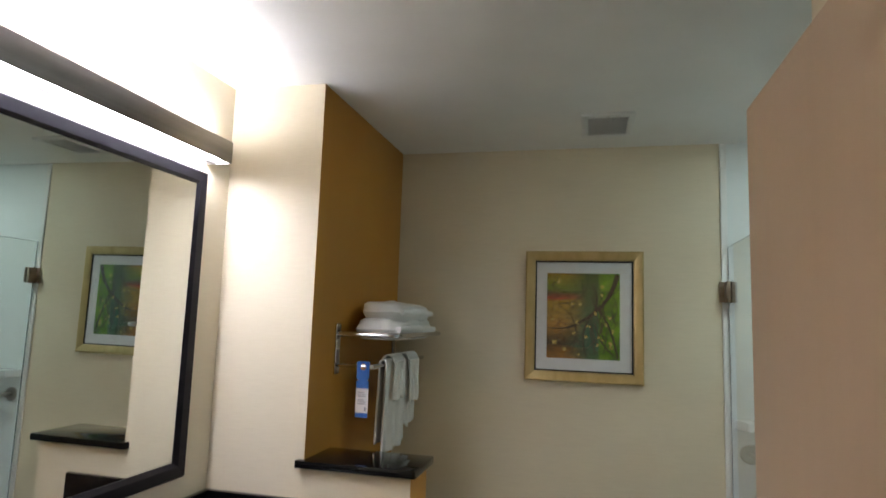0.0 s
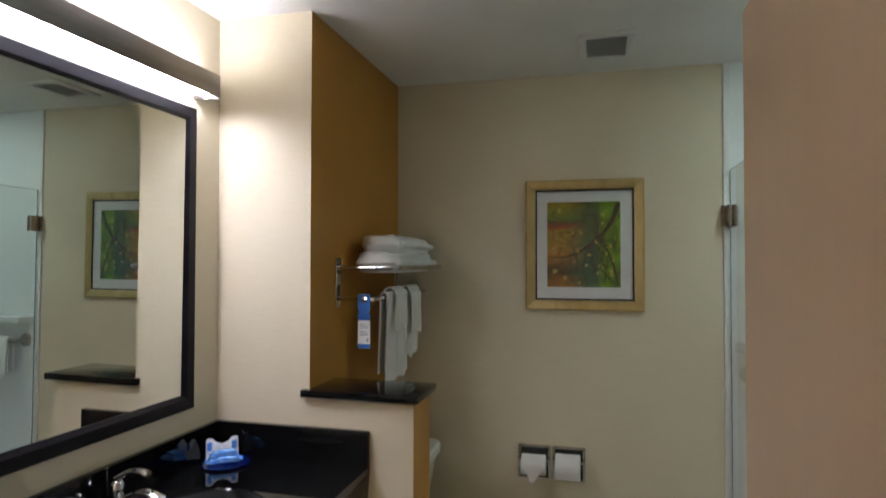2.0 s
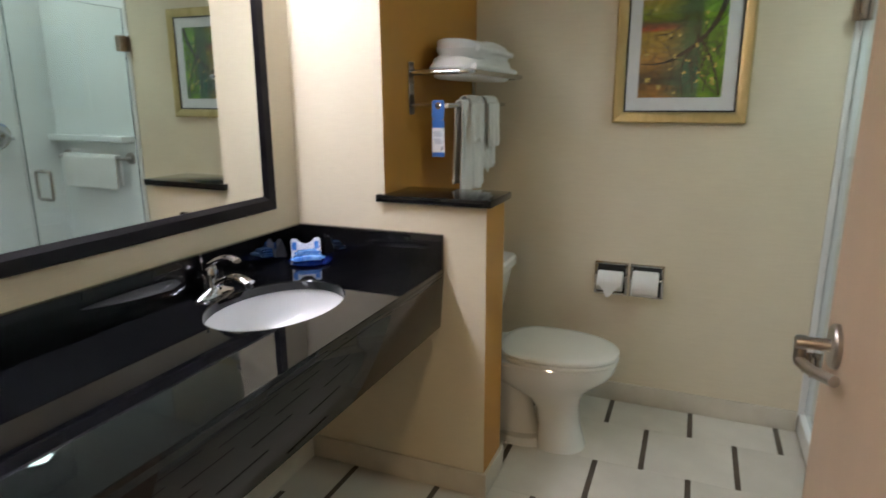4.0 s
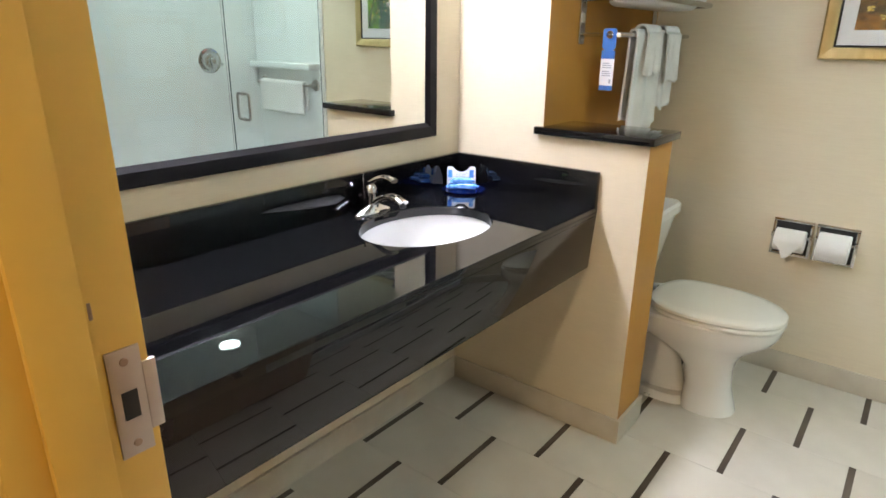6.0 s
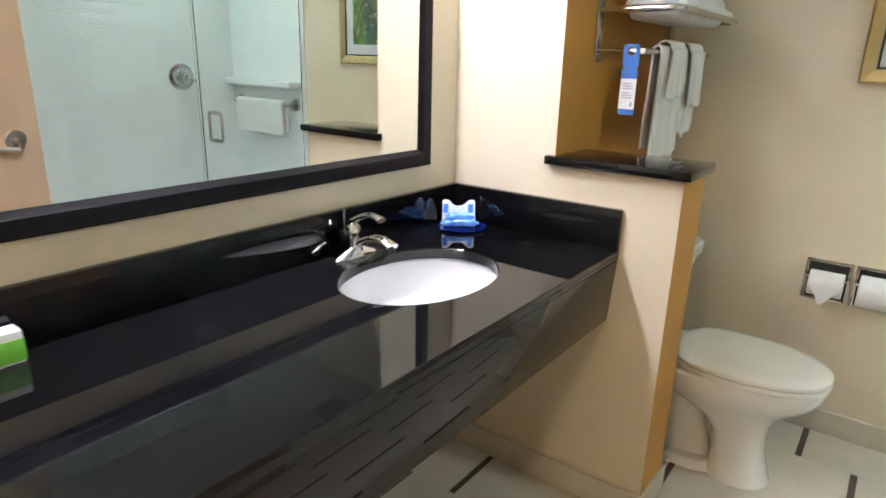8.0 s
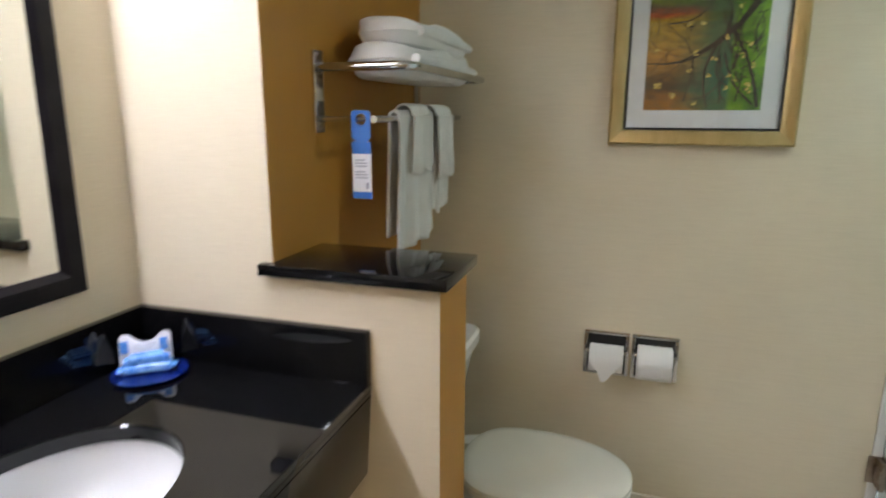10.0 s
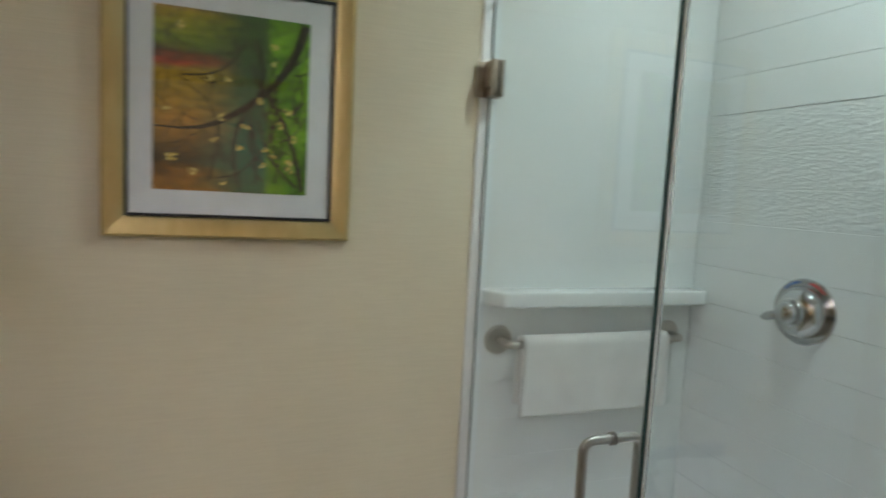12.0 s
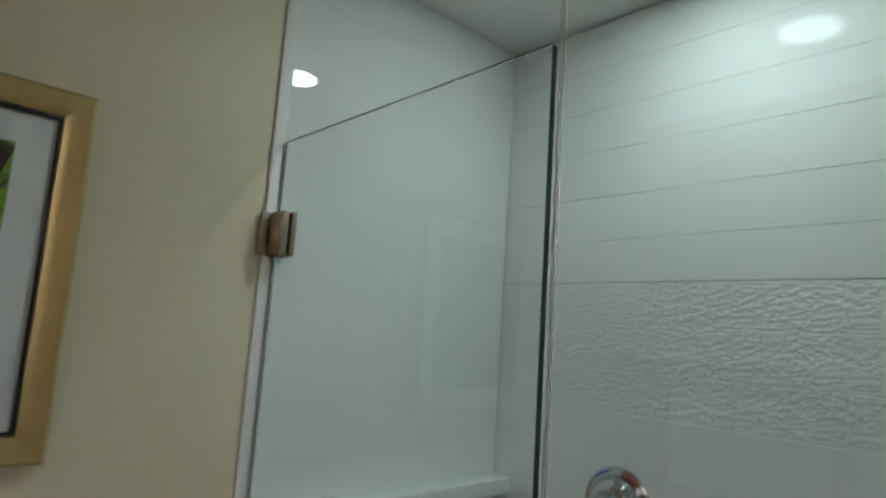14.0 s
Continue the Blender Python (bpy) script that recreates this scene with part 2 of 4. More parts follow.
def ring(cx, cy, z, rx, ry, n=32, power=2.0):
    """A level superellipse."""
    out = []
    for i in range(n):
        a = 2 * math.pi * i / n
        c, s = math.cos(a), math.sin(a)
        out.append((cx + rx * math.copysign(abs(c) ** (2 / power), c), cy + ry * math.copysign(abs(s) ** (2 / power), s), z))
    return out


def tube(points, radius, n=12, bm=None):
    """A round bar along a smooth line; radius may be one number or one for each point."""
    pts = [Vector(p) for p in points]
    rad = radius if isinstance(radius, (list, tuple)) else [radius] * len(pts)
    rings, side = [], None
    for i, p in enumerate(pts):
        d = (pts[min(i + 1, len(pts) - 1)] - pts[max(i - 1, 0)]).normalized()
        if side is None:
            side = d.cross(Vector((0, 0, 1)) if abs(d.z) < 0.9 else Vector((1, 0, 0))).normalized()
        side = (side - d * side.dot(d)).normalized()
        up = d.cross(side)
        rings.append([p + (side * math.cos(2 * math.pi * k / n) + up * math.sin(2 * math.pi * k / n)) * rad[i] for k in range(n)])
    return loft(rings, bm=bm)


def arc(points, r=0.02, steps=5):
    """A polyline with rounded corners."""
    pts = [Vector(p) for p in points]
    out = [pts[0]]
    for a, b, c in zip(pts, pts[1:], pts[2:]):
        p, q = b + (a - b).normalized() * r, b + (c - b).normalized() * r
        for k in range(steps + 1):
            t = k / steps
            out.append((1 - t) ** 2 * p + 2 * t * (1 - t) * b + t * t * q)
    return out + [pts[-1]]


def disc(centre, axis, r, depth, n=32, bevel=0.003):
    """A round plate of some depth, standing out along axis."""
    c, d = Vector(centre), Vector(axis).normalized()
    side = d.cross(Vector((0, 0, 1)) if abs(d.z) < 0.9 else Vector((1, 0, 0))).normalized()
    up = d.cross(side)
    def at(rr, h):
        return [c + d * h + (side * math.cos(2 * math.pi * k / n) + up * math.sin(2 * math.pi * k / n)) * rr for k in range(n)]
    return loft([at(r, 0), at(r, depth - bevel), at(r - bevel, depth)])


def mesh_object(name, bm, material, smooth=True):
    me = bpy.data.meshes.new(name)
    bm.normal_update()
    bm.to_mesh(me)
    bm.free()
    for m in material if isinstance(material, (list, tuple)) else [material]:
        me.materials.append(m)
    if smooth:
        me.shade_smooth()
        me.set_sharp_from_angle(angle=radians(35))
    return new(name, me)


def part(name, bm, material, parent, label="", smooth=True):
    """One mesh, built in the world's coordinates, under a thing or under a part."""
    ob = mesh_object(name, bm, material, smooth)
    ob.parent = parent
    ob.matrix_parent_inverse = Matrix.Translation(-Vector(parent.location)) if parent.type == "EMPTY" else Matrix()
    return tagged(ob, label)


def thing(name, place, label, category, group=""):
    ob = new(name)
    ob.location = place
    ob.empty_display_size = 0.05
    return tagged(ob, label, category, group)


def structure(name, bm, material, label, category="wall"):
    return tagged(mesh_object(name, bm, material), label, category, kind="structure")


def face_material(bm, normal, index):
    """Give the faces that look along normal the material of that index."""
    bm.normal_update()
    for f in bm.faces:
        if f.normal.dot(Vector(normal)) > 0.6:
            f.material_index = index
    return bm


# ---------------------------------------------------------------- the large structure
structure("wall_west", box(-0.12, 0, DOORWALL_IN, 3.72, 0, CEIL, 0), M_PAPER, "beige woven wallpaper wall behind the vanity mirror")
chase = face_material(box(0, CHASE_X, PART_Y, BACK, 0, CEIL, 0), (1, 0, 0), 1)
structure("wall_chase", chase, [M_PAPER, M_GOLD], "full-height boxed wall, cream wallpaper with ochre painted side")
half = box(CHASE_X, HALF_X, PART_Y, 2.85, 0, 1.080, 0)
half = face_material(face_material(half, (1, 0, 0), 1), (0, 1, 0), 1)
structure("wall_half", half, [M_PAPER, M_GOLD], "half-height privacy wall beside the toilet, ochre end")
structure("wall_north", box(0, 1.868, BACK, 3.72, 0, CEIL, 0), M_PAPER, "beige woven wallpaper back wall")
structure("wall_shower_back", box(1.868, 2.75, 3.606, 3.72, 0, CEIL, 0), M_WHITE, "white wall behind the shower panels")
structure("wall_shower_side", box(SHOWER_E + 0.006, 2.75, SHOWER_S, 3.606, 0, CEIL, 0), M_WHITE, "white side wall of the shower")
structure("wall_stub", box(STUB_X, 2.75, DOORWALL_IN, SHOWER_S, 0, CEIL, 0), M_PAPER, "beige wallpaper wall behind the open door")
structure("wall_south", box(-0.12, JAMB_L - 0.03, DOORWALL_OUT, DOORWALL_IN, 0, CEIL, 0), M_PAPER, "beige wall beside the doorway")
structure("wall_south_2", box(JAMB_R + 0.03, 2.75, DOORWALL_OUT, DOORWALL_IN, 0, CEIL, 0), M_PAPER, "beige wall beside the door hinges")
structure("wall_south_head", box(JAMB_L - 0.03, JAMB_R + 0.03, DOORWALL_OUT, DOORWALL_IN, 2.075, CEIL, 0), M_PAPER, "beige wall above the doorway")
structure("ceiling", box(-0.9, 2.75, -1.4, 3.72, CEIL, CEIL + 0.1, 0), M_CEIL, "plain white painted ceiling", "ceiling")
structure("wall_hall_west", box(-0.9, -0.8, -1.3, DOORWALL_OUT, 0, CEIL, 0), M_PAPER, "plain beige hall wall")
structure("wall_hall_east", box(2.65, 2.75, -1.3, DOORWALL_OUT, 0, CEIL, 0), M_PAPER, "plain beige hall wall")
structure("wall_hall_south", box(-0.9, 2.75, -1.4, -1.3, 0, CEIL, 0), M_PAPER, "plain beige hall wall")
structure("wall_hall_north", box(-0.9, -0.12, DOORWALL_OUT, DOORWALL_IN, 0, CEIL, 0), M_PAPER, "plain beige hall wall")
structure("floor_hall", box(-0.9, 2.75, -1.4, DOORWALL_OUT, -0.1, -0.001, 0), M_CARPET, "brown carpet of the hall outside", "floor")
floor = structure("floor", box(-0.12, 2.75, DOORWALL_OUT, 3.72, -0.1, -0.003, 0), M_GROUT, "cream floor tiles with dark brown inset strips", "floor")

# tile skirting along the walls
for k, (nm, bx) in enumerate((("baseboard", (0, 0.012, DOORWALL_IN, PART_Y - 0.012)), ("baseboard_2", (0, HALF_X + 0.012, PART_Y - 0.012, PART_Y)),
                              ("baseboard_3", (HALF_X, HALF_X + 0.012, PART_Y, 2.862)), ("baseboard_4", (CHASE_X, 1.866, BACK - 0.012, BACK)),
                              ("baseboard_5", (0.012, JAMB_L - 0.04, DOORWALL_IN, DOORWALL_IN + 0.012)))):
    structure(nm, box(*bx, 0.0, 0.095, 0.002), M_BASE, "cream tile skirting", "baseboard")

# door frame, painted ochre
frame_root = thing("door_frame", (JAMB_L, 1.03, 0), "ochre painted door frame with steel strike plate", "door frame")
for nm, bx in (("jamb", (JAMB_L - 0.03, JAMB_L, 0.919, 1.080, 0, 2.045)), ("jamb", (JAMB_R, JAMB_R + 0.03, 0.919, 1.080, 0, 2.045)),
               ("head", (JAMB_L - 0.03, JAMB_R + 0.03, 0.919, 1.080, 2.045, 2.075))):
    part(nm, box(*bx, 0.004), M_JAMB, frame_root)
for bx in ((JAMB_L, JAMB_L + 0.014, 0.960, 1.020, 0, 2.031), (JAMB_R - 0.014, JAMB_R, 0.960, 1.020, 0, 2.031)):
    part("stop", box(*bx, 0.003), M_JAMB, frame_root)
part("stop", box(JAMB_L, JAMB_R, 0.960, 1.020, 2.031, 2.045, 0.003), M_JAMB, frame_root)
for x0, x1 in ((JAMB_L - 0.085, JAMB_L - 0.03), (JAMB_R + 0.03, JAMB_R + 0.085)):
    part("casing", box(x0, x1, 0.915, 0.930, 0, 2.13, 0.004), M_JAMB, frame_root)
ZS = 0.984
strike = part("strike_plate", box(JAMB_L, JAMB_L + 0.003, 1.032, 1.070, ZS - 0.069, ZS + 0.069, 0.001), M_STEEL, frame_root, "brushed steel strike plate")
part("lip", box(JAMB_L - 0.004, JAMB_L + 0.003, 1.070, 1.086, ZS - 0.045, ZS + 0.045, 0.0015), M_STEEL, strike)
# Solid block on the plate; near-black colour stands for shade in the hole
part("latch_hole_shade", box(JAMB_L + 0.0032, JAMB_L + 0.0042, 1.042, 1.060, ZS - 0.020, ZS + 0.016, 0.0004), M_DARK, strike, "near-black block painted as the latch hole's shade")
for dz in (-0.053, 0.053):
    part("screw", disc((JAMB_L + 0.003, 1.051, ZS + dz), (1, 0, 0), 0.005, 0.0015, 14, 0.0005), M_BRONZE, strike)
part("scuff", box(JAMB_L + 0.0002, JAMB_L + 0.0009, 1.026, 1.030, ZS + 0.112, ZS + 0.132, 0.0003), M_BRONZE, frame_root, "small dark chip in the paint")

# ---------------------------------------------------------------- bathroom door, swung open
def room_door():
    x0, x1, y0, y1 = 1.605, 1.649, 1.090, 2.000
    d = thing("door_1", (x1, y0, 0), "tan laminate bathroom door standing open", "door")
    d["kind"] = "structure"
    part("leaf", box(x0, x1, y0, y1, 0.012, 2.03, 0.002), M_DOOR, d)
    yl, zl = y1 - 0.088, 1.017
    for s, xf in ((-1, x0), (1, x1)):
        h = part("lever_handle", disc((xf, yl, zl), (s, 0, 0), 0.038, 0.011, 36, 0.004), M_STEEL, d, "satin steel lever handle")
        reach = 0.052 if s < 0 else 0.018
        part("neck", tube([(xf + s * 0.008, yl, zl), (xf + s * reach, yl, zl)], 0.011, 16), M_STEEL, h)
        if s < 0:
            xx = xf - reach
            # a flat blade that drops from the neck and turns back along the door
            line = arc([(xx, yl + 0.002, zl + 0.010), (xx - 0.001, yl, zl - 0.034), (xx + 0.010, yl - 0.040, zl - 0.032), (xx + 0.034, yl - 0.095, zl - 0.024)], 0.008, 5)
            part("grip", tube(line, 0.0095, 14), M_STEEL, h)
            part("neck_cap", tube([(xx + 0.004, yl, zl), (xx - 0.010, yl, zl)], [0.013, 0.011], 16), M_STEEL, h)
    part("latch", box(x0 + 0.012, x1 - 0.012, y1, y1 + 0.0025, zl - 0.028, zl + 0.028, 0.001), M_STEEL, d, "steel latch plate")
    for z in (0.25, 1.02, 1.80):
        part("hinge", tube([(x1 + 0.004, y0 - 0.003, z - 0.05), (x1 + 0.004, y0 - 0.003, z + 0.05)], 0.006, 12), M_STEEL, d)
room_door()


# ---------------------------------------------------------------- vanity
def vanity():
    y0, y1, xf, top, low = DOORWALL_IN + 0.003, PART_Y - 0.002, 0.590, 0.86, 0.642
    v = thing("vanity_counter", (0.3, 1.9, low), "polished black granite vanity counter with undermount sink", "counter")
    # the slab, with an oval cut through it
    cx, cy, rx, ry, n = 0.288, 2.130, 0.174, 0.228, 64
    bm = bmesh.new()
    def edge_point(a):
        c, s = math.cos(a), math.sin(a)
        t = min((xf - cx) / c if c > 1e-9 else 9, (0.002 - cx) / c if c < -1e-9 else 9,
                (y1 - cy) / s if s > 1e-9 else 9, (1.70 - cy) / s if s < -1e-9 else 9)
        return cx + c * t, cy + s * t
    angles = sorted({2 * math.pi * k / n for k in range(n)} | {math.atan2(b - cy, a - cx) % (2 * math.pi) for a in (0.002, xf) for b in (1.70, y1)})
    inner = [(cx + rx * math.cos(a), cy + ry * math.sin(a)) for a in angles]
    outer = [edge_point(a) for a in angles]
    rows = [[bm.verts.new((*p, z)) for p in ps] for ps, z in ((outer, top - 0.02), (outer, top), ([(cx + (p[0] - cx) * 1.012, cy + (p[1] - cy) * 1.012) for p in inner], top),
                                                               (inner, top - 0.003), (inner, top - 0.03), (outer, top - 0.03))]
    m = len(angles)
    for a, b in zip(rows, rows[1:]):
        for i in range(m):
            bm.faces.new((a[i], a[(i + 1) % m], b[(i + 1) % m], b[i]))
    bmesh.ops.recalc_face_normals(bm, faces=bm.faces[:])
    box(0.002, xf, y0, 1.70, top - 0.03, top, 0, bm=bm)
    part("countertop", bm, M_GRANITE, v)
    ap = box(xf - 0.022, xf + 0.001, y0, y1, low, top - 0.002, 0.0012)
    for vert in ap.verts:
        vert.co.x -= 0.015 * (top - vert.co.z) / (top - low)  # leans in towards its foot
    part("apron", ap, M_APRON, v)
    part("backsplash", box(0.002, 0.022, y0, y1, top, 0.978, 0.002), M_GRANITE, v)
    part("side_splash", box(0.022, xf, y1 - 0.02, y1, top, 0.978, 0.002), M_GRANITE, v)
    # the basin
    rings = []
    for k in range(13):
        t = k / 12
        s = math.cos(t * math.pi / 2) ** 0.55 if t < 1 else 0.0
        rings.append(ring(cx - 0.095 * t ** 1.5, cy, top - 0.03 - 0.125 * math.sin(t * math.pi / 2) ** 1.2, max((rx + 0.006) * s, 0.024), max((ry + 0.006) * s, 0.024), 48))
    b = loft(rings, close_ends=False)
    for f in b.faces:
        f.normal_flip()
    sink = part("sink_basin", b, M_BASIN, v, "white china undermount basin")
    mod = sink.modifiers.new("wall", "SOLIDIFY")
    mod.thickness, mod.offset = 0.008, -1
    zb = top - 0.155
    dr = part("drain", loft([ring(cx - 0.095, cy, zb - 0.004, 0.030, 0.030), ring(cx - 0.095, cy, zb + 0.004, 0.029, 0.029), ring(cx - 0.095, cy, zb + 0.005, 0.021, 0.021), ring(cx - 0.095, cy, zb + 0.001, 0.020, 0.020)]), M_CHROME, v, "chrome pop-up drain")
    part("stopper", loft([ring(cx - 0.095, cy, zb, 0.017, 0.017), ring(cx - 0.095, cy, zb + 0.006, 0.016, 0.016), ring(cx - 0.095, cy, zb + 0.009, 0.009, 0.009)]), M_CHROME, dr)
vanity()


def faucet():
    x, y, z = 0.066, 2.118, 0.86
    f = thing("faucet", (x, y, z), "chrome centreset tap with single lever on black granite", "faucet")
    part("base", loft([ring(x, y, z, 0.027, 0.080, 40, 2.4), ring(x, y, z + 0.005, 0.027, 0.080, 40, 2.4), ring(x, y, z + 0.012, 0.024, 0.066, 40, 2.1), ring(x, y, z + 0.021, 0.021, 0.042, 40), ring(x, y, z + 0.028, 0.020, 0.024, 40)]), M_CHROME, f)
    part("body", loft([ring(x, y, z + 0.02, 0.021, 0.021), ring(x, y, z + 0.055, 0.019, 0.019), ring(x - 0.002, y, z + 0.066, 0.021, 0.021), ring(x - 0.002, y, z + 0.082, 0.019, 0.019), ring(x, y, z + 0.092, 0.009, 0.009)]), M_CHROME, f)
    line = [Vector((x + 0.006 + 0.132 * t, y, z + 0.030 + 0.036 * math.sin(min(t * 1.05, 1.0) * math.pi * 0.66) - 0.010 * max(0, t - 0.7) / 0.3)) for t in [k / 12 for k in range(13)]]
    rings = []
    for k, p in enumerate(line):
        d = (line[min(k + 1, 12)] - line[max(k - 1, 0)]).normalized()
        up = Vector((-d.z, 0, d.x))
        w, h = 0.012 + 0.008 * (k / 12) ** 2, 0.011 - 0.002 * k / 12
        rings.append([p + Vector((0, w * math.cos(a), 0)) + up * (h * math.sin(a)) for a in [2 * math.pi * i / 20 for i in range(20)]])
    part("spout", loft(rings), M_CHROME, f)
    part("aerator", disc((line[-1].x - 0.004, y, line[-1].z - 0.006), (0.25, 0, -1), 0.010, 0.010, 20, 0.002), M_DARK, f)
    rings = []
    for k in range(9):
        t = k / 8
        p = Vector((x - 0.004 + 0.105 * t, y, z + 0.094 + 0.030 * math.sin(t * math.pi * 0.7) - 0.004 * t))
        w, h = 0.015 - 0.006 * math.sin(t * math.pi) + 0.001 * t, 0.010 - 0.004 * t
        rings.append([p + Vector((0, w * math.cos(a), h * math.sin(a))) for a in [2 * math.pi * i / 16 for i in range(16)]])
    part("lever", loft(rings), M_CHROME, f)
    part("pop_up_rod", tube([(x - 0.030, y, z + 0.02), (x - 0.032, y - 0.004, z + 0.115), (x - 0.032, y - 0.004, z + 0.122)], [0.0025, 0.0025, 0.005], 10), M_CHROME, f)
faucet()


def amenities():
    x, y, z = 0.114, 2.542, 0.86
    t = thing("amenity_tray", (x, y, z), "round translucent blue soap tray on the counter", "tray")
    part("dish", loft([ring(x, y, z, 0.068, 0.068, 40), ring(x, y, z + 0.004, 0.076, 0.076, 40), ring(x, y, z + 0.008, 0.079, 0.079, 40), ring(x, y, z + 0.006, 0.070, 0.070, 40), ring(x, y, z + 0.004, 0.06, 0.06, 40)]), M_TRAY, t)
    turn = Matrix.Translation((x - 0.028, y + 0.022, z + 0.006)) @ Matrix.Rotation(radians(40), 4, "Z")
    p = thing("toiletry_packet", (x - 0.01, y + 0.01, z + 0.006), "white and blue sachet packet leaning upright on tray", "toiletry")
    # saddle-topped packet: two raised shoulders and a dip between
    n, w, h = 24, 0.104, 0.074
    front = []
    for k in range(n + 1):
        u = -1 + 2 * k / n
        dip = 0.020 * (1 - min(1, abs(u) / 0.62) ** 2.2) if abs(u) < 0.62 else 0
        front.append((u * w / 2, h - dip - (0.006 if abs(u) > 0.97 else 0)))
    bm = bmesh.new()
    cols = []
    for u, top in front:
        cols.append([bm.verts.new(turn @ Vector((u, 0.012 + s * th, zz))) for s, zz, th in ((-1, 0, 0.015), (-1, top * 0.5, 0.012), (-1, top, 0.002), (1, top, 0.002), (1, top * 0.5, 0.012), (1, 0, 0.015))])
    for a, b in zip(cols, cols[1:]):
        for i in range(6):
            bm.faces.new((a[i], a[(i + 1) % 6], b[(i + 1) % 6], b[i]))
    bm.faces.new(cols[0][::-1])
    bm.faces.new(cols[-1])
    bmesh.ops.recalc_face_normals(bm, faces=bm.faces[:])
    part("sachet", bm, M_PACK, p)
    for u in (-0.043, 0.036):
        b = box(u - 0.007, u + 0.009, -0.0035, -0.001, 0.036, 0.064, 0.0008)
        b.transform(turn)
        part("printed_panel", b, M_WRAP, p, "pale blue printed panel")
    for k in range(3):
        b = box(-0.020, 0.022 - 0.006 * k, -0.0026, -0.0012, 0.052 - 0.006 * k, 0.0532 - 0.006 * k, 0)
        b.transform(turn)
        part("print_line", b, M_INK, p)
    for k, (u, v, a, zz) in enumerate(((-0.012, -0.024, 4, 0.0), (0.016, -0.030, -6, 0.002), (0.002, -0.022, 2, 0.019))):
        s = thing("wrapped_soap", turn @ Vector((u, v, zz)), "small soap bar in shiny blue wrapper", "soap", "wrapped soaps on the tray")
        b = box(-0.036, 0.036, -0.018, 0.018, 0, 0.018, 0.007, 3)
        for vert in b.verts:
            vert.co += Vector((0, 0, 1)) * 0.002 * math.sin(vert.co.x * 190 + k) * (vert.co.z > 0.009)
        b.transform(turn @ Matrix.Translation((u, v, zz)) @ Matrix.Rotation(radians(a), 4, "Z"))
        part("wrapper", b, M_WRAP, s)
        for e in (-1, 1):
            b = loft([[(e * 0.034, -0.012, 0.005), (e * 0.034, 0.012, 0.005), (e * 0.034, 0.012, 0.012), (e * 0.034, -0.012, 0.012)],
                      [(e * 0.046, -0.016, 0.008), (e * 0.046, 0.016, 0.007), (e * 0.046, 0.016, 0.009), (e * 0.046, -0.016, 0.010)]])
            b.transform(turn @ Matrix.Translation((u, v, zz)) @ Matrix.Rotation(radians(a), 4, "Z"))
            part("twisted_end", b, M_WRAP, s)
    c = thing("small_carton", (0.05, 1.308, z), "small white carton with green print on counter", "carton")
    part("carton_body", box(0.03, 0.07, 1.272, 1.346, z, z + 0.058, 0.003), M_CARD, c)
    part("green_label", box(0.029, 0.0710, 1.271, 1.347, z + 0.004, z + 0.044, 0.002), M_GREEN, c, "green printed sleeve")
amenities()


def mirror():
    y0, y1, z0, z1, w = 1.20, 2.497, 1.056, 2.062, 0.050
    m = thing("vanity_mirror", (0.02, (y0 + y1) / 2, z0), "large wall mirror in dark espresso wooden frame", "mirror")
    sheet = box(0.003, 0.009, y0 + 0.03, y1 - 0.03, z0 + 0.03, z1 - 0.03, 0)
    # hung a hair out of plumb
    sheet.transform(Matrix.Translation((0, 0, 1.1)) @ Matrix.Rotation(radians(0.28), 4, "Y") @ Matrix.Translation((0, 0, -1.1)))
    part("mirror_glass", sheet, M_MIRROR, m, "silvered mirror glass")
    # mitred rails with a sloping inner lip
    prof = ((0.0, 0.0), (0.0, 0.020), (0.004, 0.024), (0.036, 0.022), (0.042, 0.017), (w, 0.011), (w, 0.0))
    cs = ((y0, z0, 1, 1), (y1, z0, -1, 1), (y1, z1, -1, -1), (y0, z1, 1, -1))
    for k in range(4):
        ends = (cs[k], cs[(k + 1) % 4])
        part("frame_rail", loft([[(x, cy + sy * d, cz + sz * d) for d, x in prof] for cy, cz, sy, sz in ends]), M_FRAME, m)
mirror()


def vanity_light():
    y0, y1, zb, zt, xf = 1.24, 2.512, 2.096, 2.172, 0.100
    s = thing("vanity_light", (0.05, (y0 + y1) / 2, zb), "long brushed metal light bar glowing above mirror", "light fixture")
    part("fascia", box(xf - 0.006, xf, y0, y1, zb, zt, 0.0015), M_FASCIA, s, "brushed metal fascia")
    for a, b in ((y0, y0 + 0.004), (y1 - 0.004, y1)):
        part("end_plate", box(0.001, xf - 0.006, a, b, zb, zt, 0.001), M_FASCIA, s)
    part("back_plate", box(0.001, 0.012, y0 + 0.004, y1 - 0.004, zb + 0.012, zt - 0.012, 0.001), M_WHITE, s)
    part("divider", box(0.045, 0.056, y0 + 0.004, y1 - 0.025, zb - 0.006, zt - 0.012, 0.001), M_FASCIA, s)
    for a, b in ((0.013, 0.044), (0.057, xf - 0.008)):
        part("lens", box(a, b, y0 + 0.01, y1 - 0.025, zb + 0.006, zb + 0.020, 0.003), M_TUBE, s, "white glowing lower lens")
    part("lens", box(0.016, xf - 0.010, y0 + 0.01, y1 - 0.025, zt - 0.022, zt - 0.012, 0.003), M_TUBE_UP, s, "white glowing upper lens")
vanity_light()

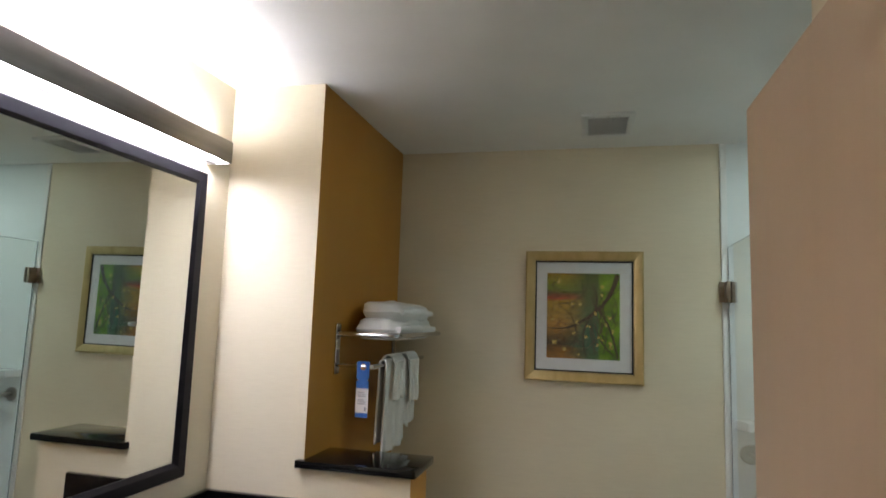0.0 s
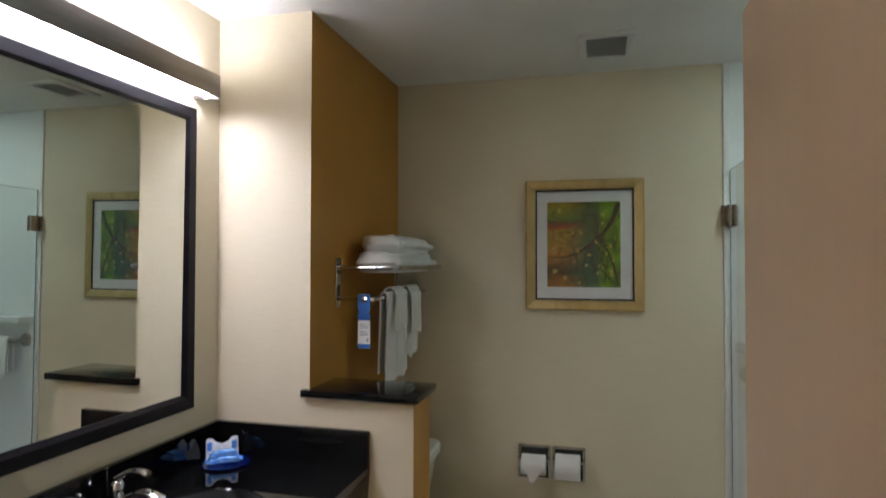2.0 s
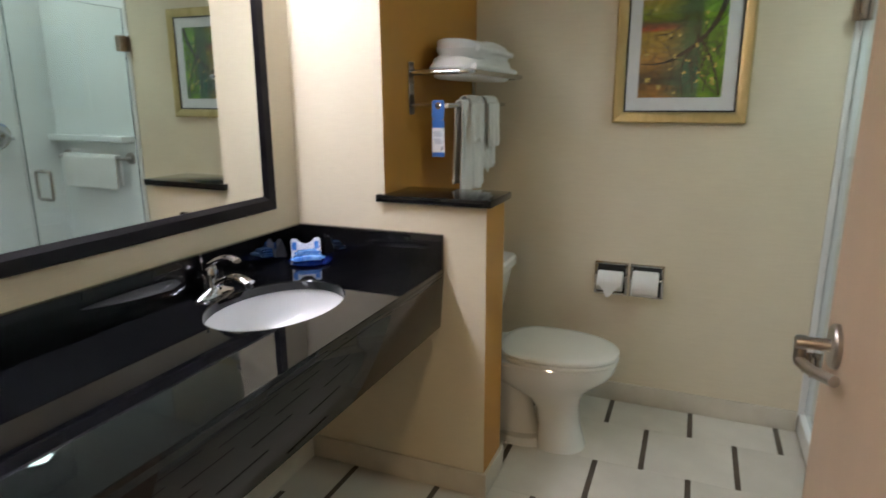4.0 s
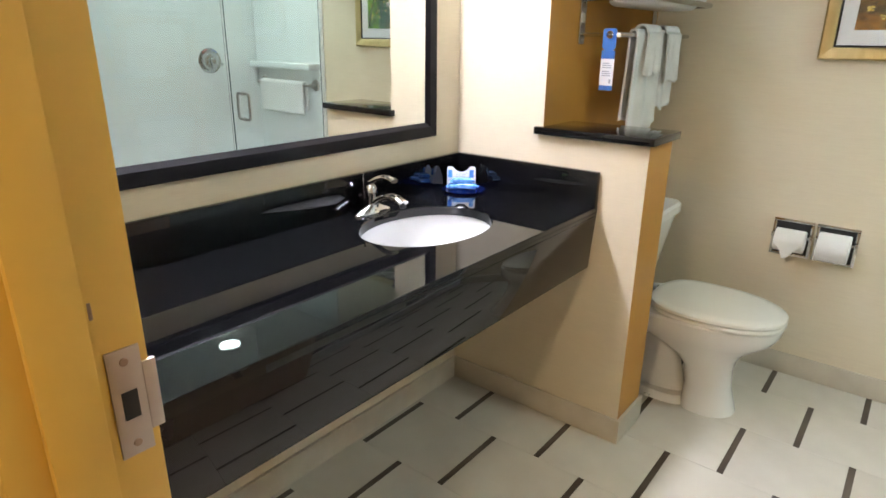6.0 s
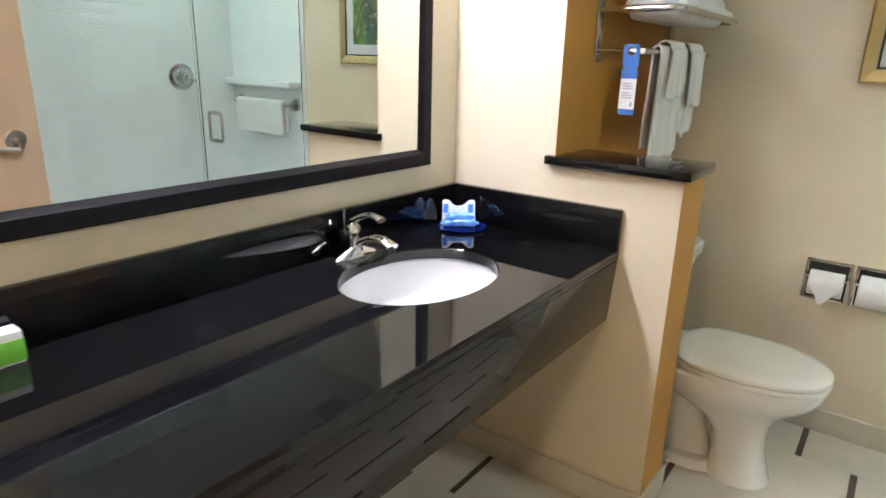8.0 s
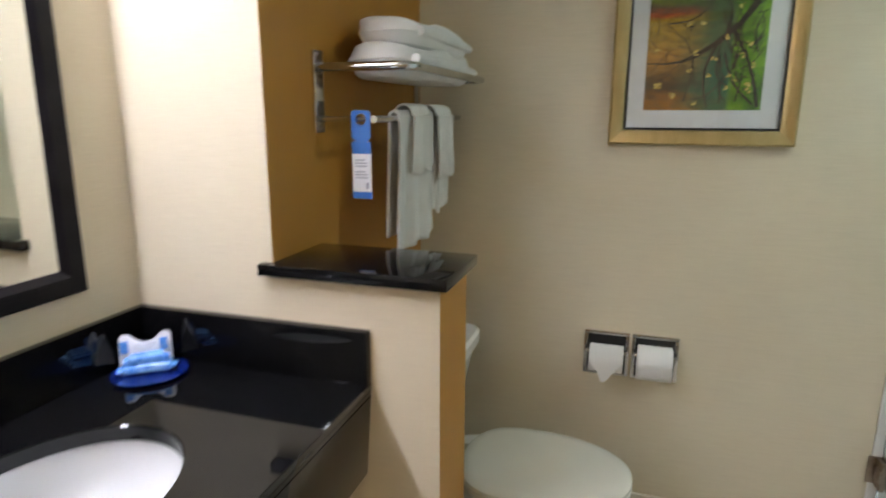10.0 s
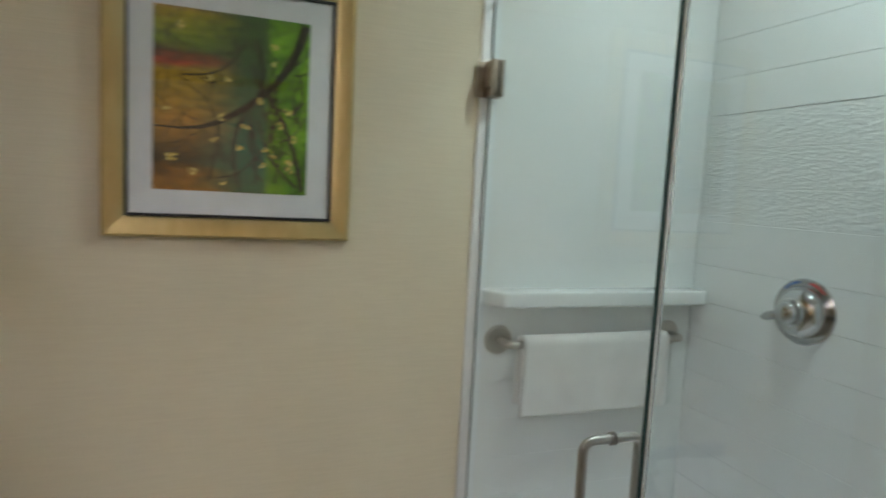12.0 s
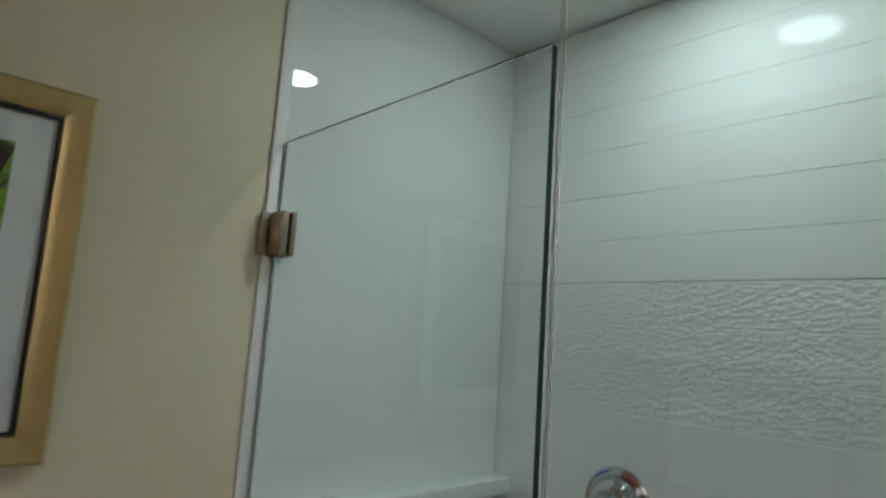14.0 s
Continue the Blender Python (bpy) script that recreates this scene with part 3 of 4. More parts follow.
cap = thing("ledge_cap", (0.56, 2.75, 1.08), "polished black granite cap on the half wall", "ledge")
cb = box(CHASE_X + 0.001, 0.764, 2.624, 2.862, 1.0805, 1.106, 0.004)
part("slab", cb, M_GRANITE, cap)
part("front_nose", box(0.344, CHASE_X + 0.001, 2.624, PART_Y - 0.001, 1.0805, 1.106, 0.003), M_GRANITE, cap)


# ---------------------------------------------------------------- toilet alcove
def toilet():
    cy = 3.128
    t = thing("toilet", (0.8, cy, 0), "off-white china toilet with lid closed", "toilet")
    def egg(z, back, front, half, n=40, p=2.2):
        cx, out = back + (front - back) * 0.42, []
        for i in range(n):
            a = 2 * math.pi * i / n
            c, s = math.cos(a), math.sin(a)
            r = front - cx if c > 0 else cx - back
            out.append((cx + r * math.copysign(abs(c) ** (2 / (p if c > 0 else 3.2)), c), cy + half * math.copysign(abs(s) ** (2 / p), s), z))
        return out
    part("bowl", loft([egg(0.0, 0.83, 1.032, 0.104), egg(0.02, 0.83, 1.026, 0.100), egg(0.10, 0.835, 1.004, 0.088), egg(0.18, 0.82, 1.000, 0.090), egg(0.225, 0.78, 1.008, 0.100), egg(0.265, 0.70, 1.034, 0.122),
                       egg(0.30, 0.63, 1.078, 0.148), egg(0.33, 0.59, 1.115, 0.166), egg(0.362, 0.57, 1.135, 0.178), egg(0.392, 0.56, 1.142, 0.183), egg(0.402, 0.56, 1.135, 0.178)]), M_CERAMIC, t)
    part("deck", box(0.40, 0.70, cy - 0.115, cy + 0.115, 0.33, 0.402, 0.02, 3), M_CERAMIC, t)
    part("trapway", loft([ring(0.64, cy, 0.0, 0.20, 0.062, 32, 3), ring(0.64, cy, 0.05, 0.19, 0.050, 32, 2.6), ring(0.62, cy, 0.20, 0.17, 0.046, 32, 2.6), ring(0.58, cy, 0.34, 0.15, 0.085, 32, 2.6)]), M_CERAMIC, t)
    part("foot", loft([ring(0.74, cy, 0.0, 0.13, 0.104, 32, 3), ring(0.74, cy, 0.014, 0.125, 0.099, 32, 3), ring(0.74, cy, 0.03, 0.11, 0.09, 32, 3)]), M_CERAMIC, t)
    part("seat", loft([egg(0.404, 0.672, 1.142, 0.184), egg(0.408, 0.668, 1.147, 0.188), egg(0.418, 0.668, 1.147, 0.188), egg(0.421, 0.672, 1.143, 0.185)]), M_SEAT, t, "off-white plastic seat")
    part("lid", loft([egg(0.4235, 0.672, 1.142, 0.185), egg(0.427, 0.667, 1.147, 0.189), egg(0.436, 0.667, 1.146, 0.188), egg(0.443, 0.675, 1.135, 0.178), egg(0.446, 0.70, 1.10, 0.15)]), M_SEAT, t, "off-white closed lid")
    for s in (-1, 1):
        part("seat_hinge", box(0.648, 0.676, cy + s * 0.07 - 0.014, cy + s * 0.07 + 0.014, 0.403, 0.430, 0.006, 3), M_SEAT, t)
        part("bolt_cap", loft([ring(0.72, cy + s * 0.09, 0.012, 0.014, 0.014, 16), ring(0.72, cy + s * 0.118, 0.014, 0.012, 0.012, 16), ring(0.72, cy + s * 0.118, 0.02, 0.005, 0.005, 16)]), M_CERAMIC, t)
    tk = part("tank", loft([ring(0.495, cy, 0.385, 0.095, 0.165, 40, 5), ring(0.498, cy, 0.40, 0.102, 0.178, 40, 5), ring(0.526, cy, 0.715, 0.126, 0.212, 40, 9)]), M_CERAMIC, t)
    part("tank_lid", loft([ring(0.530, cy, 0.715, 0.131, 0.217, 40, 9), ring(0.530, cy, 0.719, 0.136, 0.222, 40, 9), ring(0.530, cy, 0.749, 0.136, 0.222, 40, 9), ring(0.529, cy, 0.760, 0.128, 0.214, 40, 9)]), M_CERAMIC, tk)
toilet()


def paper_holder():
    x0, x1, z0, z1, y = 0.969, 1.276, 0.536, 0.692, BACK
    h = thing("toilet_paper_holder", ((x0 + x1) / 2, y, z0), "double chrome recessed toilet paper holder", "paper holder")
    xm = (x0 + x1) / 2
    for a, b in ((x0, xm - 0.004), (xm + 0.004, x1)):
        pl = part("face_plate", box(a, b, y - 0.008, y - 0.0005, z1 - 0.012, z1, 0.002), M_CHROME, h)
        part("side_rim", box(a, a + 0.012, y - 0.008, y - 0.0005, z0, z1 - 0.012, 0.002), M_CHROME, pl)
        part("side_rim", box(b - 0.012, b, y - 0.008, y - 0.0005, z0, z1 - 0.012, 0.002), M_CHROME, pl)
        part("bottom_rim", box(a + 0.012, b - 0.012, y - 0.008, y - 0.0005, z0, z0 + 0.010, 0.002), M_CHROME, pl)
        # No depth here: the niche's shade is painted as a thin dark panel
        part("recess", box(a + 0.012, b - 0.012, y - 0.003, y - 0.0008, z0 + 0.010, z1 - 0.012, 0), M_DARK, pl, "flat dark panel painted as the niche's shade")
        part("roller", tube([(a + 0.004, y - 0.030, z0 + 0.092), (b - 0.004, y - 0.030, z0 + 0.092)], 0.007, 14), M_CHROME, h)
        for xx in (a + 0.002, b - 0.010):
            part("post", box(xx, xx + 0.008, y - 0.040, y - 0.006, z0 + 0.080, z0 + 0.104, 0.003), M_CHROME, h)
    for k, (a, b) in enumerate(((x0 + 0.022, xm - 0.022), (xm + 0.022, x1 - 0.022))):
        r, zc, yc = (0.046, 0.057)[k], z0 + 0.078, y - 0.058
        roll = thing("toilet_paper_roll", ((a + b) / 2, yc, zc), "white toilet paper roll, " + ("end folded to a point" if k == 0 else "end tucked under"), "toilet paper", "paper rolls in the holder")
        zc = z0 + 0.092 - 0.012
        b2 = tube([(a, yc, zc), (a + 0.002, yc, zc), (b - 0.002, yc, zc), (b, yc, zc)], [r - 0.003, r, r, r - 0.003], 36)
        part("roll", b2, M_TISSUE, roll)
        part("core", tube([(a - 0.001, yc, zc), (b + 0.001, yc, zc)], 0.018, 20), M_CARD, roll)
        if k == 0:
            yq = yc - r - 0.001
            pts = [(a, zc + 0.005), (b, zc + 0.005), (b - 0.03, zc - 0.034), ((a + b) / 2 + 0.002, zc - 0.066), ((a + b) / 2 - 0.012, zc - 0.066), (a + 0.030, zc - 0.034)]
            part("loose_end", loft([[(u, yq - 0.0012, w) for u, w in pts], [(u, yq, w) for u, w in pts]]), M_TISSUE, roll)
        else:
            xc = (a + b) / 2
            yq = yc - r - 0.001
            pts = [(xc - 0.028, zc + 0.018), (xc + 0.012, zc + 0.020), (xc + 0.024, zc + 0.006), (xc + 0.004, zc - 0.004), (xc - 0.014, zc + 0.002)]
            part("loose_end", loft([[(u, yq - 0.002, w) for u, w in pts], [(u, yq, w) for u, w in pts]]), M_TISSUE, roll)
paper_holder()


def ribbon(points, widths, y, bm):
    """A flat tapering stroke in the upright plane at y."""
    pts = [Vector((p[0], 0, p[1])) for p in points]
    prev = None
    for i, p in enumerate(pts):
        d = (pts[min(i + 1, len(pts) - 1)] - pts[max(i - 1, 0)]).normalized()
        s = Vector((-d.z, 0, d.x)) * widths[i] / 2
        pair = [bm.verts.new((p.x + s.x, y, p.z + s.z)), bm.verts.new((p.x - s.x, y, p.z - s.z))]
        if prev:
            bm.faces.new((prev[0], prev[1], pair[1], pair[0]))
        prev = pair


def picture():
    x0, x1, z0, z1, y = 1.006, 1.538, 1.325, 1.925, BACK
    p = thing("framed_picture", ((x0 + x1) / 2, y, z0), "champagne-gold framed print of a flowering branch", "picture")
    w = 0.046
    prof = ((0.0, 0.002), (0.0, 0.022), (0.006, 0.027), (0.030, 0.024), (0.044, 0.018), (w, 0.012), (w, 0.002))
    cs = ((x0, z0, 1, 1), (x1, z0, -1, 1), (x1, z1, -1, -1), (x0, z1, 1, -1))
    for k in range(4):
        part("frame_rail", loft([[(cx + sx * d, y - h, cz + sz * d) for d, h in prof] for cx, cz, sx, sz in (cs[k], cs[(k + 1) % 4])]), M_ARTFRAME, p)
    f = w + 0.006
    for bx in ((x0 + w, x1 - w, z0 + w, z0 + f), (x0 + w, x1 - w, z1 - f, z1 - w), (x0 + w, x0 + f, z0 + f, z1 - f), (x1 - f, x1 - w, z0 + f, z1 - f)):
        part("fillet", box(bx[0], bx[1], y - 0.021, y - 0.002, bx[2], bx[3], 0.001), M_FILLET, p, "thin black inner fillet")
    part("mat", box(x0 + f, x1 - f, y - 0.015, y - 0.002, z0 + f, z1 - f, 0), M_MAT, p, "white mat board")
    ax0, ax1, az0, az1 = 1.106, 1.434, 1.430, 1.822
    pane = part("glazing", box(x0 + w - 0.001, x1 - w + 0.001, y - 0.0200, y - 0.0184, z0 + w - 0.001, z1 - w + 0.001, 0), M_GLAZING, p, "clear picture glass")
    pane.visible_shadow = False
    art = part("print", box(ax0, ax1, y - 0.0162, y - 0.0152, az0, az1, 0), M_ART, p, "blurred rust, teal and green garden print")
    rnd = random.Random(4)
    def uv(u, v):
        return ax0 + (ax1 - ax0) * u, az0 + (az1 - az0) * v
    def curve(a, b, bend, n=10):
        out = []
        for k in range(n + 1):
            t = k / n
            u, v = a[0] + (b[0] - a[0]) * t, a[1] + (b[1] - a[1]) * t
            k2 = math.sin(t * math.pi) * bend
            out.append((min(0.995, max(0.005, u + k2 * (b[1] - a[1]))), min(0.995, max(0.005, v - k2 * (b[0] - a[0])))))
        return out
    limb = ((0.0, 0.35), (0.16, 0.345), (0.30, 0.36), (0.42, 0.40), (0.60, 0.50), (0.76, 0.62), (0.87, 0.75), (0.93, 0.87), (0.97, 0.985))
    bm = bmesh.new()
    ribbon([uv(*q) for q in limb], [0.003, 0.005, 0.009, 0.012, 0.014, 0.016, 0.019, 0.021, 0.022], y - 0.0163, bm)
    part("main_branch", bm, M_BRANCH, art, "thick dark printed branch", smooth=False)
    strokes = [((0.62, 0.52), (0.55, 0.02), 0.16, 0.008, 0.006), ((0.72, 0.58), (0.97, 0.02), -0.06, 0.008, 0.010), ((0.66, 0.42), (0.93, 0.04), 0.10, 0.006, 0.006),
               ((0.40, 0.39), (0.34, 0.06), -0.06, 0.006, 0.004), ((0.18, 0.64), (0.58, 0.86), 0.16, 0.004, 0.003), ((0.66, 0.56), (0.62, 0.88), 0.15, 0.009, 0.004),
               ((0.70, 0.58), (0.62, 0.74), -0.1, 0.007, 0.003), ((0.80, 0.30), (0.98, 0.46), 0.12, 0.004, 0.003), ((0.38, 0.42), (0.22, 0.58), 0.12, 0.005, 0.002),
               ((0.86, 0.74), (0.99, 0.84), 0.1, 0.005, 0.003), ((0.64, 0.20), (0.40, 0.08), -0.12, 0.005, 0.003), ((0.78, 0.50), (0.98, 0.55), 0.2, 0.004, 0.003)]
    for _ in range(16):
        a = (rnd.uniform(0.62, 0.96), rnd.uniform(0.02, 0.5))
        strokes.append((a, (a[0] + rnd.uniform(-0.10, 0.06), a[1] + rnd.uniform(0.12, 0.34)), rnd.uniform(-0.3, 0.3), 0.0055, 0.0025))
    for _ in range(48):
        a = (rnd.uniform(0.05, 0.95), rnd.uniform(0.05, 0.9))
        strokes.append((a, (a[0] + rnd.uniform(-0.12, 0.12), a[1] + rnd.uniform(0.02, 0.16)), rnd.uniform(-0.3, 0.3), 0.003, 0.0012))
    for k, (a, b, bend, w0, w1) in enumerate(strokes):
        bm = bmesh.new()
        pts = [uv(*q) for q in curve(a, b, bend)]
        ribbon(pts, [w0 + (w1 - w0) * i / 10 for i in range(11)], y - 0.0164 - 0.00001 * k, bm)
        part("branch", bm, M_BRANCH, art, "dark printed branch", smooth=False)
    for _ in range(26):
        bm = bmesh.new()
        u, v = rnd.uniform(0.04, 0.97), rnd.choice((rnd.uniform(0.04, 0.3), rnd.uniform(0.3, 0.95)))
        cx, cz = uv(u, v)
        for _p in range(6):
            a, r = rnd.uniform(0, 6.28), rnd.uniform(0.002, 0.008)
            ox, oz = cx + math.cos(a) * r, cz + math.sin(a) * r
            q = rnd.uniform(0.0020, 0.0048)
            if ax0 + 0.006 < ox < ax1 - 0.006 and az0 + 0.006 < oz < az1 - 0.006:
                yy = y - 0.0171 - rnd.uniform(0, 0.0003)
                bm.faces.new([bm.verts.new((ox + q * math.cos(b) * rnd.uniform(0.5, 1.3), yy, oz + q * math.sin(b) * rnd.uniform(0.6, 1.2))) for b in (0.3, 1.5, 2.6, 3.9, 5.2)][::-1])
        part("blossom", bm, M_BLOSSOM, art, "yellow printed blossom", smooth=False)
picture()


def towel_rack():
    ya, yb, zs, zb = 2.872, 3.55, 1.522, 1.404
    r = thing("towel_rack", (CHASE_X, (ya + yb) / 2, zb), "chrome hotel towel rack on the ochre wall", "towel rack")
    for y in (ya, yb):
        br = part("bracket", box(CHASE_X + 0.001, CHASE_X + 0.008, y - 0.021, y + 0.021, 1.372, 1.560, 0.003), M_CHROME, r)
        part("screw", disc((CHASE_X + 0.008, y, 1.545), (1, 0, 0), 0.006, 0.002, 14, 0.0006), M_STEEL, br)
        part("screw", disc((CHASE_X + 0.008, y, 1.388), (1, 0, 0), 0.006, 0.002, 14, 0.0006), M_STEEL, br)
        part("arm", tube([(CHASE_X + 0.006, y, zb), (0.515, y, zb)], 0.007, 14), M_CHROME, r)
    part("hanging_bar", tube([(0.515, ya - 0.012, zb), (0.515, yb + 0.012, zb)], 0.0085, 16), M_CHROME, r)
    part("shelf_hoop", tube(arc([(CHASE_X + 0.006, ya, zs), (0.605, ya, zs), (0.605, yb, zs), (CHASE_X + 0.006, yb, zs)], 0.045, 8), 0.0105, 14), M_CHROME, r)
    for k in range(4):
        x = 0.415 + 0.045 * k
        part("shelf_bar", tube([(x, ya, zs), (x, yb, zs)], 0.0055, 12), M_CHROME, r)
towel_rack()


def folded_towel(x0, x1, y0, y1, z0, z1, seed, label):
    """A bath towel folded in layers, soft and slightly slumped, with the fold at the front."""
    t = thing("folded_towel", ((x0 + x1) / 2, (y0 + y1) / 2, z0), label, "towel", "bath towels on the rack")
    rings, n = [], 44
    cx, cy = (x0 + x1) / 2, (y0 + y1) / 2
    levels = 12
    for k in range(levels + 1):
        q = k / levels
        bulge = math.sin(q * math.pi) ** 0.45
        crease = 0.006 * abs(math.sin(q * math.pi * 2.0))
        rx, ry = (x1 - x0) / 2 * (0.80 + 0.20 * bulge) - crease, (y1 - y0) / 2 * (0.86 + 0.14 * bulge) - crease
        row = []
        for i, (x, y, _z) in enumerate(ring(cx, cy, 0, rx, ry, n, 3.2)):
            h = noise.noise(Vector((x * 14, y * 14, seed + q * 2)))
            sag = 0.020 * noise.noise(Vector((x * 7, y * 7, seed))) * q
            row.append((x + 0.009 * h, y + 0.007 * h, z0 + (z1 - z0) * q + sag))
        rings.append(row)
    top = rings[-1]
    for s in (0.8, 0.5, 0.2):
        rings.append([(cx + (x - cx) * s, cy + (y - cy) * s, z + 0.010 * (1 - s) + 0.006 * noise.noise(Vector((x * s * 16, y * 16, seed + s)))) for x, y, z in top])
    part("towel_body", loft(rings), M_TOWEL, t)
    b = tube([(x1 - 0.016, y0 + 0.05, z0 + (z1 - z0) * 0.55), (x1 - 0.004, cy, z0 + (z1 - z0) * 0.56), (x1 - 0.016, y1 - 0.05, z0 + (z1 - z0) * 0.52)], [0.012, 0.016, 0.012], 12)
    part("fold", b, M_TOWEL, t)
folded_towel(0.385, 0.600, 2.905, 3.540, 1.502, 1.578, 1.3, "folded white bath towel on the chrome rack")
folded_towel(0.385, 0.590, 2.965, 3.520, 1.576, 1.645, 7.7, "folded white bath towel atop another towel")


def draped(name, bar, axis, a, b, front, back, bar_z, amp, seed, label, category, group="", flare=0.0, ragged=0.0, radius=0.013, thick=0.006, gap=0.0):
    """A towel hung over a level bar: front and back falls with folds. axis 'y': the bar runs along y."""
    bm = bmesh.new()
    cols, rows_f = 34, 26
    path = [(-radius - gap, -back * (1 - k / rows_f)) for k in range(rows_f)]
    path += [(radius * math.cos(math.pi * (1 - k / 8)), radius * math.sin(math.pi * (1 - k / 8))) for k in range(9)]
    path += [(radius + gap, -front * (k + 1) / rows_f) for k in range(rows_f)]
    grid = []
    for i in range(cols + 1):
        u = i / cols
        line = []
        for out, dz in path:
            drop = min(1.0, max(0.0, -dz / 0.12))
            deep = max(0.0, -dz) / max(front, back)
            fold = amp * drop * (math.sin(u * 15 + seed) + 0.5 * math.sin(u * 31 + seed * 2.3)) + 0.004 * noise.noise(Vector((u * 4, dz * 9, seed))) * drop
            pos = a + (b - a) * u + (u - 0.5) * flare * deep + 0.006 * noise.noise(Vector((u * 3, dz * 6, seed + 4))) * drop
            zz = bar_z + dz + (ragged * noise.noise(Vector((u * 3.3, seed, 1.0 if out > 0 else 5.0))) * deep ** 3 if ragged else 0)
            side = bar + out * (1 if axis == "y" else -1) + fold * (1 if out > 0 else 0.6)
            line.append(bm.verts.new((side, pos, zz) if axis == "y" else (pos, side, zz)))
        grid.append(line)
    for p, q in zip(grid, grid[1:]):
        for j in range(len(path) - 1):
            bm.faces.new((p[j], p[j + 1], q[j + 1], q[j]))
    bmesh.ops.recalc_face_normals(bm, faces=bm.faces[:])
    t = thing(name, (bar, (a + b) / 2, bar_z - front) if axis == "y" else ((a + b) / 2, bar, bar_z - front), label, category, group)
    c = part("cloth", bm, M_TOWEL, t)
    mod = c.modifiers.new("thickness", "SOLIDIFY")
    mod.thickness, mod.offset = thick, 0
    return t
draped("hand_towel", 0.515, "y", 2.985, 3.190, 0.335, 0.30, 1.410, 0.009, 0.6, "white hand towel hanging in folds from the rack", "towel", "towels hung on the bar", flare=0.09, ragged=0.03)
draped("hand_towel", 0.515, "y", 3.225, 3.395, 0.270, 0.26, 1.410, 0.008, 2.9, "white hand towel hanging in folds from the rack", "towel", "towels hung on the bar", flare=0.03, ragged=0.05)
draped("washcloth", 0.515, "y", 3.050, 3.185, 0.150, 0.16, 1.416, 0.006, 4.4, "white washcloth draped over a hand towel", "towel", "towels hung on the bar", radius=0.024, gap=0.008, ragged=0.02)
draped("washcloth", 0.515, "y", 3.240, 3.390, 0.185, 0.16, 1.416, 0.006, 1.2, "white washcloth draped over a hand towel", "towel", "towels hung on the bar", radius=0.024, gap=0.008, ragged=0.02)


def turned(bm, m):
    bm.transform(m)
    return bm


def bar_tag():
    y0, y1, zt, zb, x = 0.458, 0.507, 1.424, 1.220, 0.0
    face = Matrix(((0, 1, 0, 0), (-1, 0, 0, 2.862), (0, 0, 1, 0), (0, 0, 0, 1)))
    t = thing("hanger_tag", ((y0 + y1) / 2, 2.862, zb), "blue and white card tag hung on towel bar", "tag")
    n, r, zc, yc = 24, 0.013, 1.404, (y0 + y1) / 2
    # the upper blue part, with a round hole for the bar
    outer, inner = [], []
    for k in range(n):
        a = 2 * math.pi * k / n
        c, s = math.cos(a), math.sin(a)
        q = min((y1 - yc) / abs(c) if abs(c) > 1e-6 else 9, ((zt - zc) if s > 0 else (zc - 1.352)) / abs(s) if abs(s) > 1e-6 else 9)
        outer.append((yc + c * q, zc + s * q))
        inner.append((yc + r * c, zc + r * s))
    bm = bmesh.new()
    rows = [[bm.verts.new((xx, *p)) for p in ps] for ps, xx in ((outer, x), (outer, x + 0.0012), (inner, x + 0.0012), (inner, x), (outer, x))]
    for a, b in zip(rows, rows[1:]):
        for i in range(n):
            bm.faces.new((a[i], a[(i + 1) % n], b[(i + 1) % n], b[i]))
    bmesh.ops.remove_doubles(bm, verts=bm.verts[:], dist=1e-5)
    bmesh.ops.recalc_face_normals(bm, faces=bm.faces[:])
    bm.transform(face)
    part("blue_card", bm, M_BLUE, t, "blue upper card with round hole")
    part("blue_band", turned(box(x, x + 0.0012, y0, y1, 1.325, 1.353, 0), face), M_BLUE, t)
    part("white_card", turned(box(x, x + 0.0012, y0, y1, 1.236, 1.3255, 0), face), M_CARD, t, "white printed lower card")
    part("foot_band", turned(box(x, x + 0.0012, y0, y1, zb, 1.2365, 0), face), M_BLUE, t)
    for k in range(6):
        z = 1.309 - 0.007 * k - (0.006 if k > 2 else 0)
        part("print_line", turned(box(x + 0.0012, x + 0.0016, y0 + 0.008, y1 - (0.010 if k % 3 else 0.016), z, z + 0.003, 0), face), M_INK, t)
    part("print_mark", turned(box(x + 0.0012, x + 0.0016, y1 - 0.014, y1 - 0.007, 1.244, 1.258, 0), face), M_INK, t)
bar_tag()


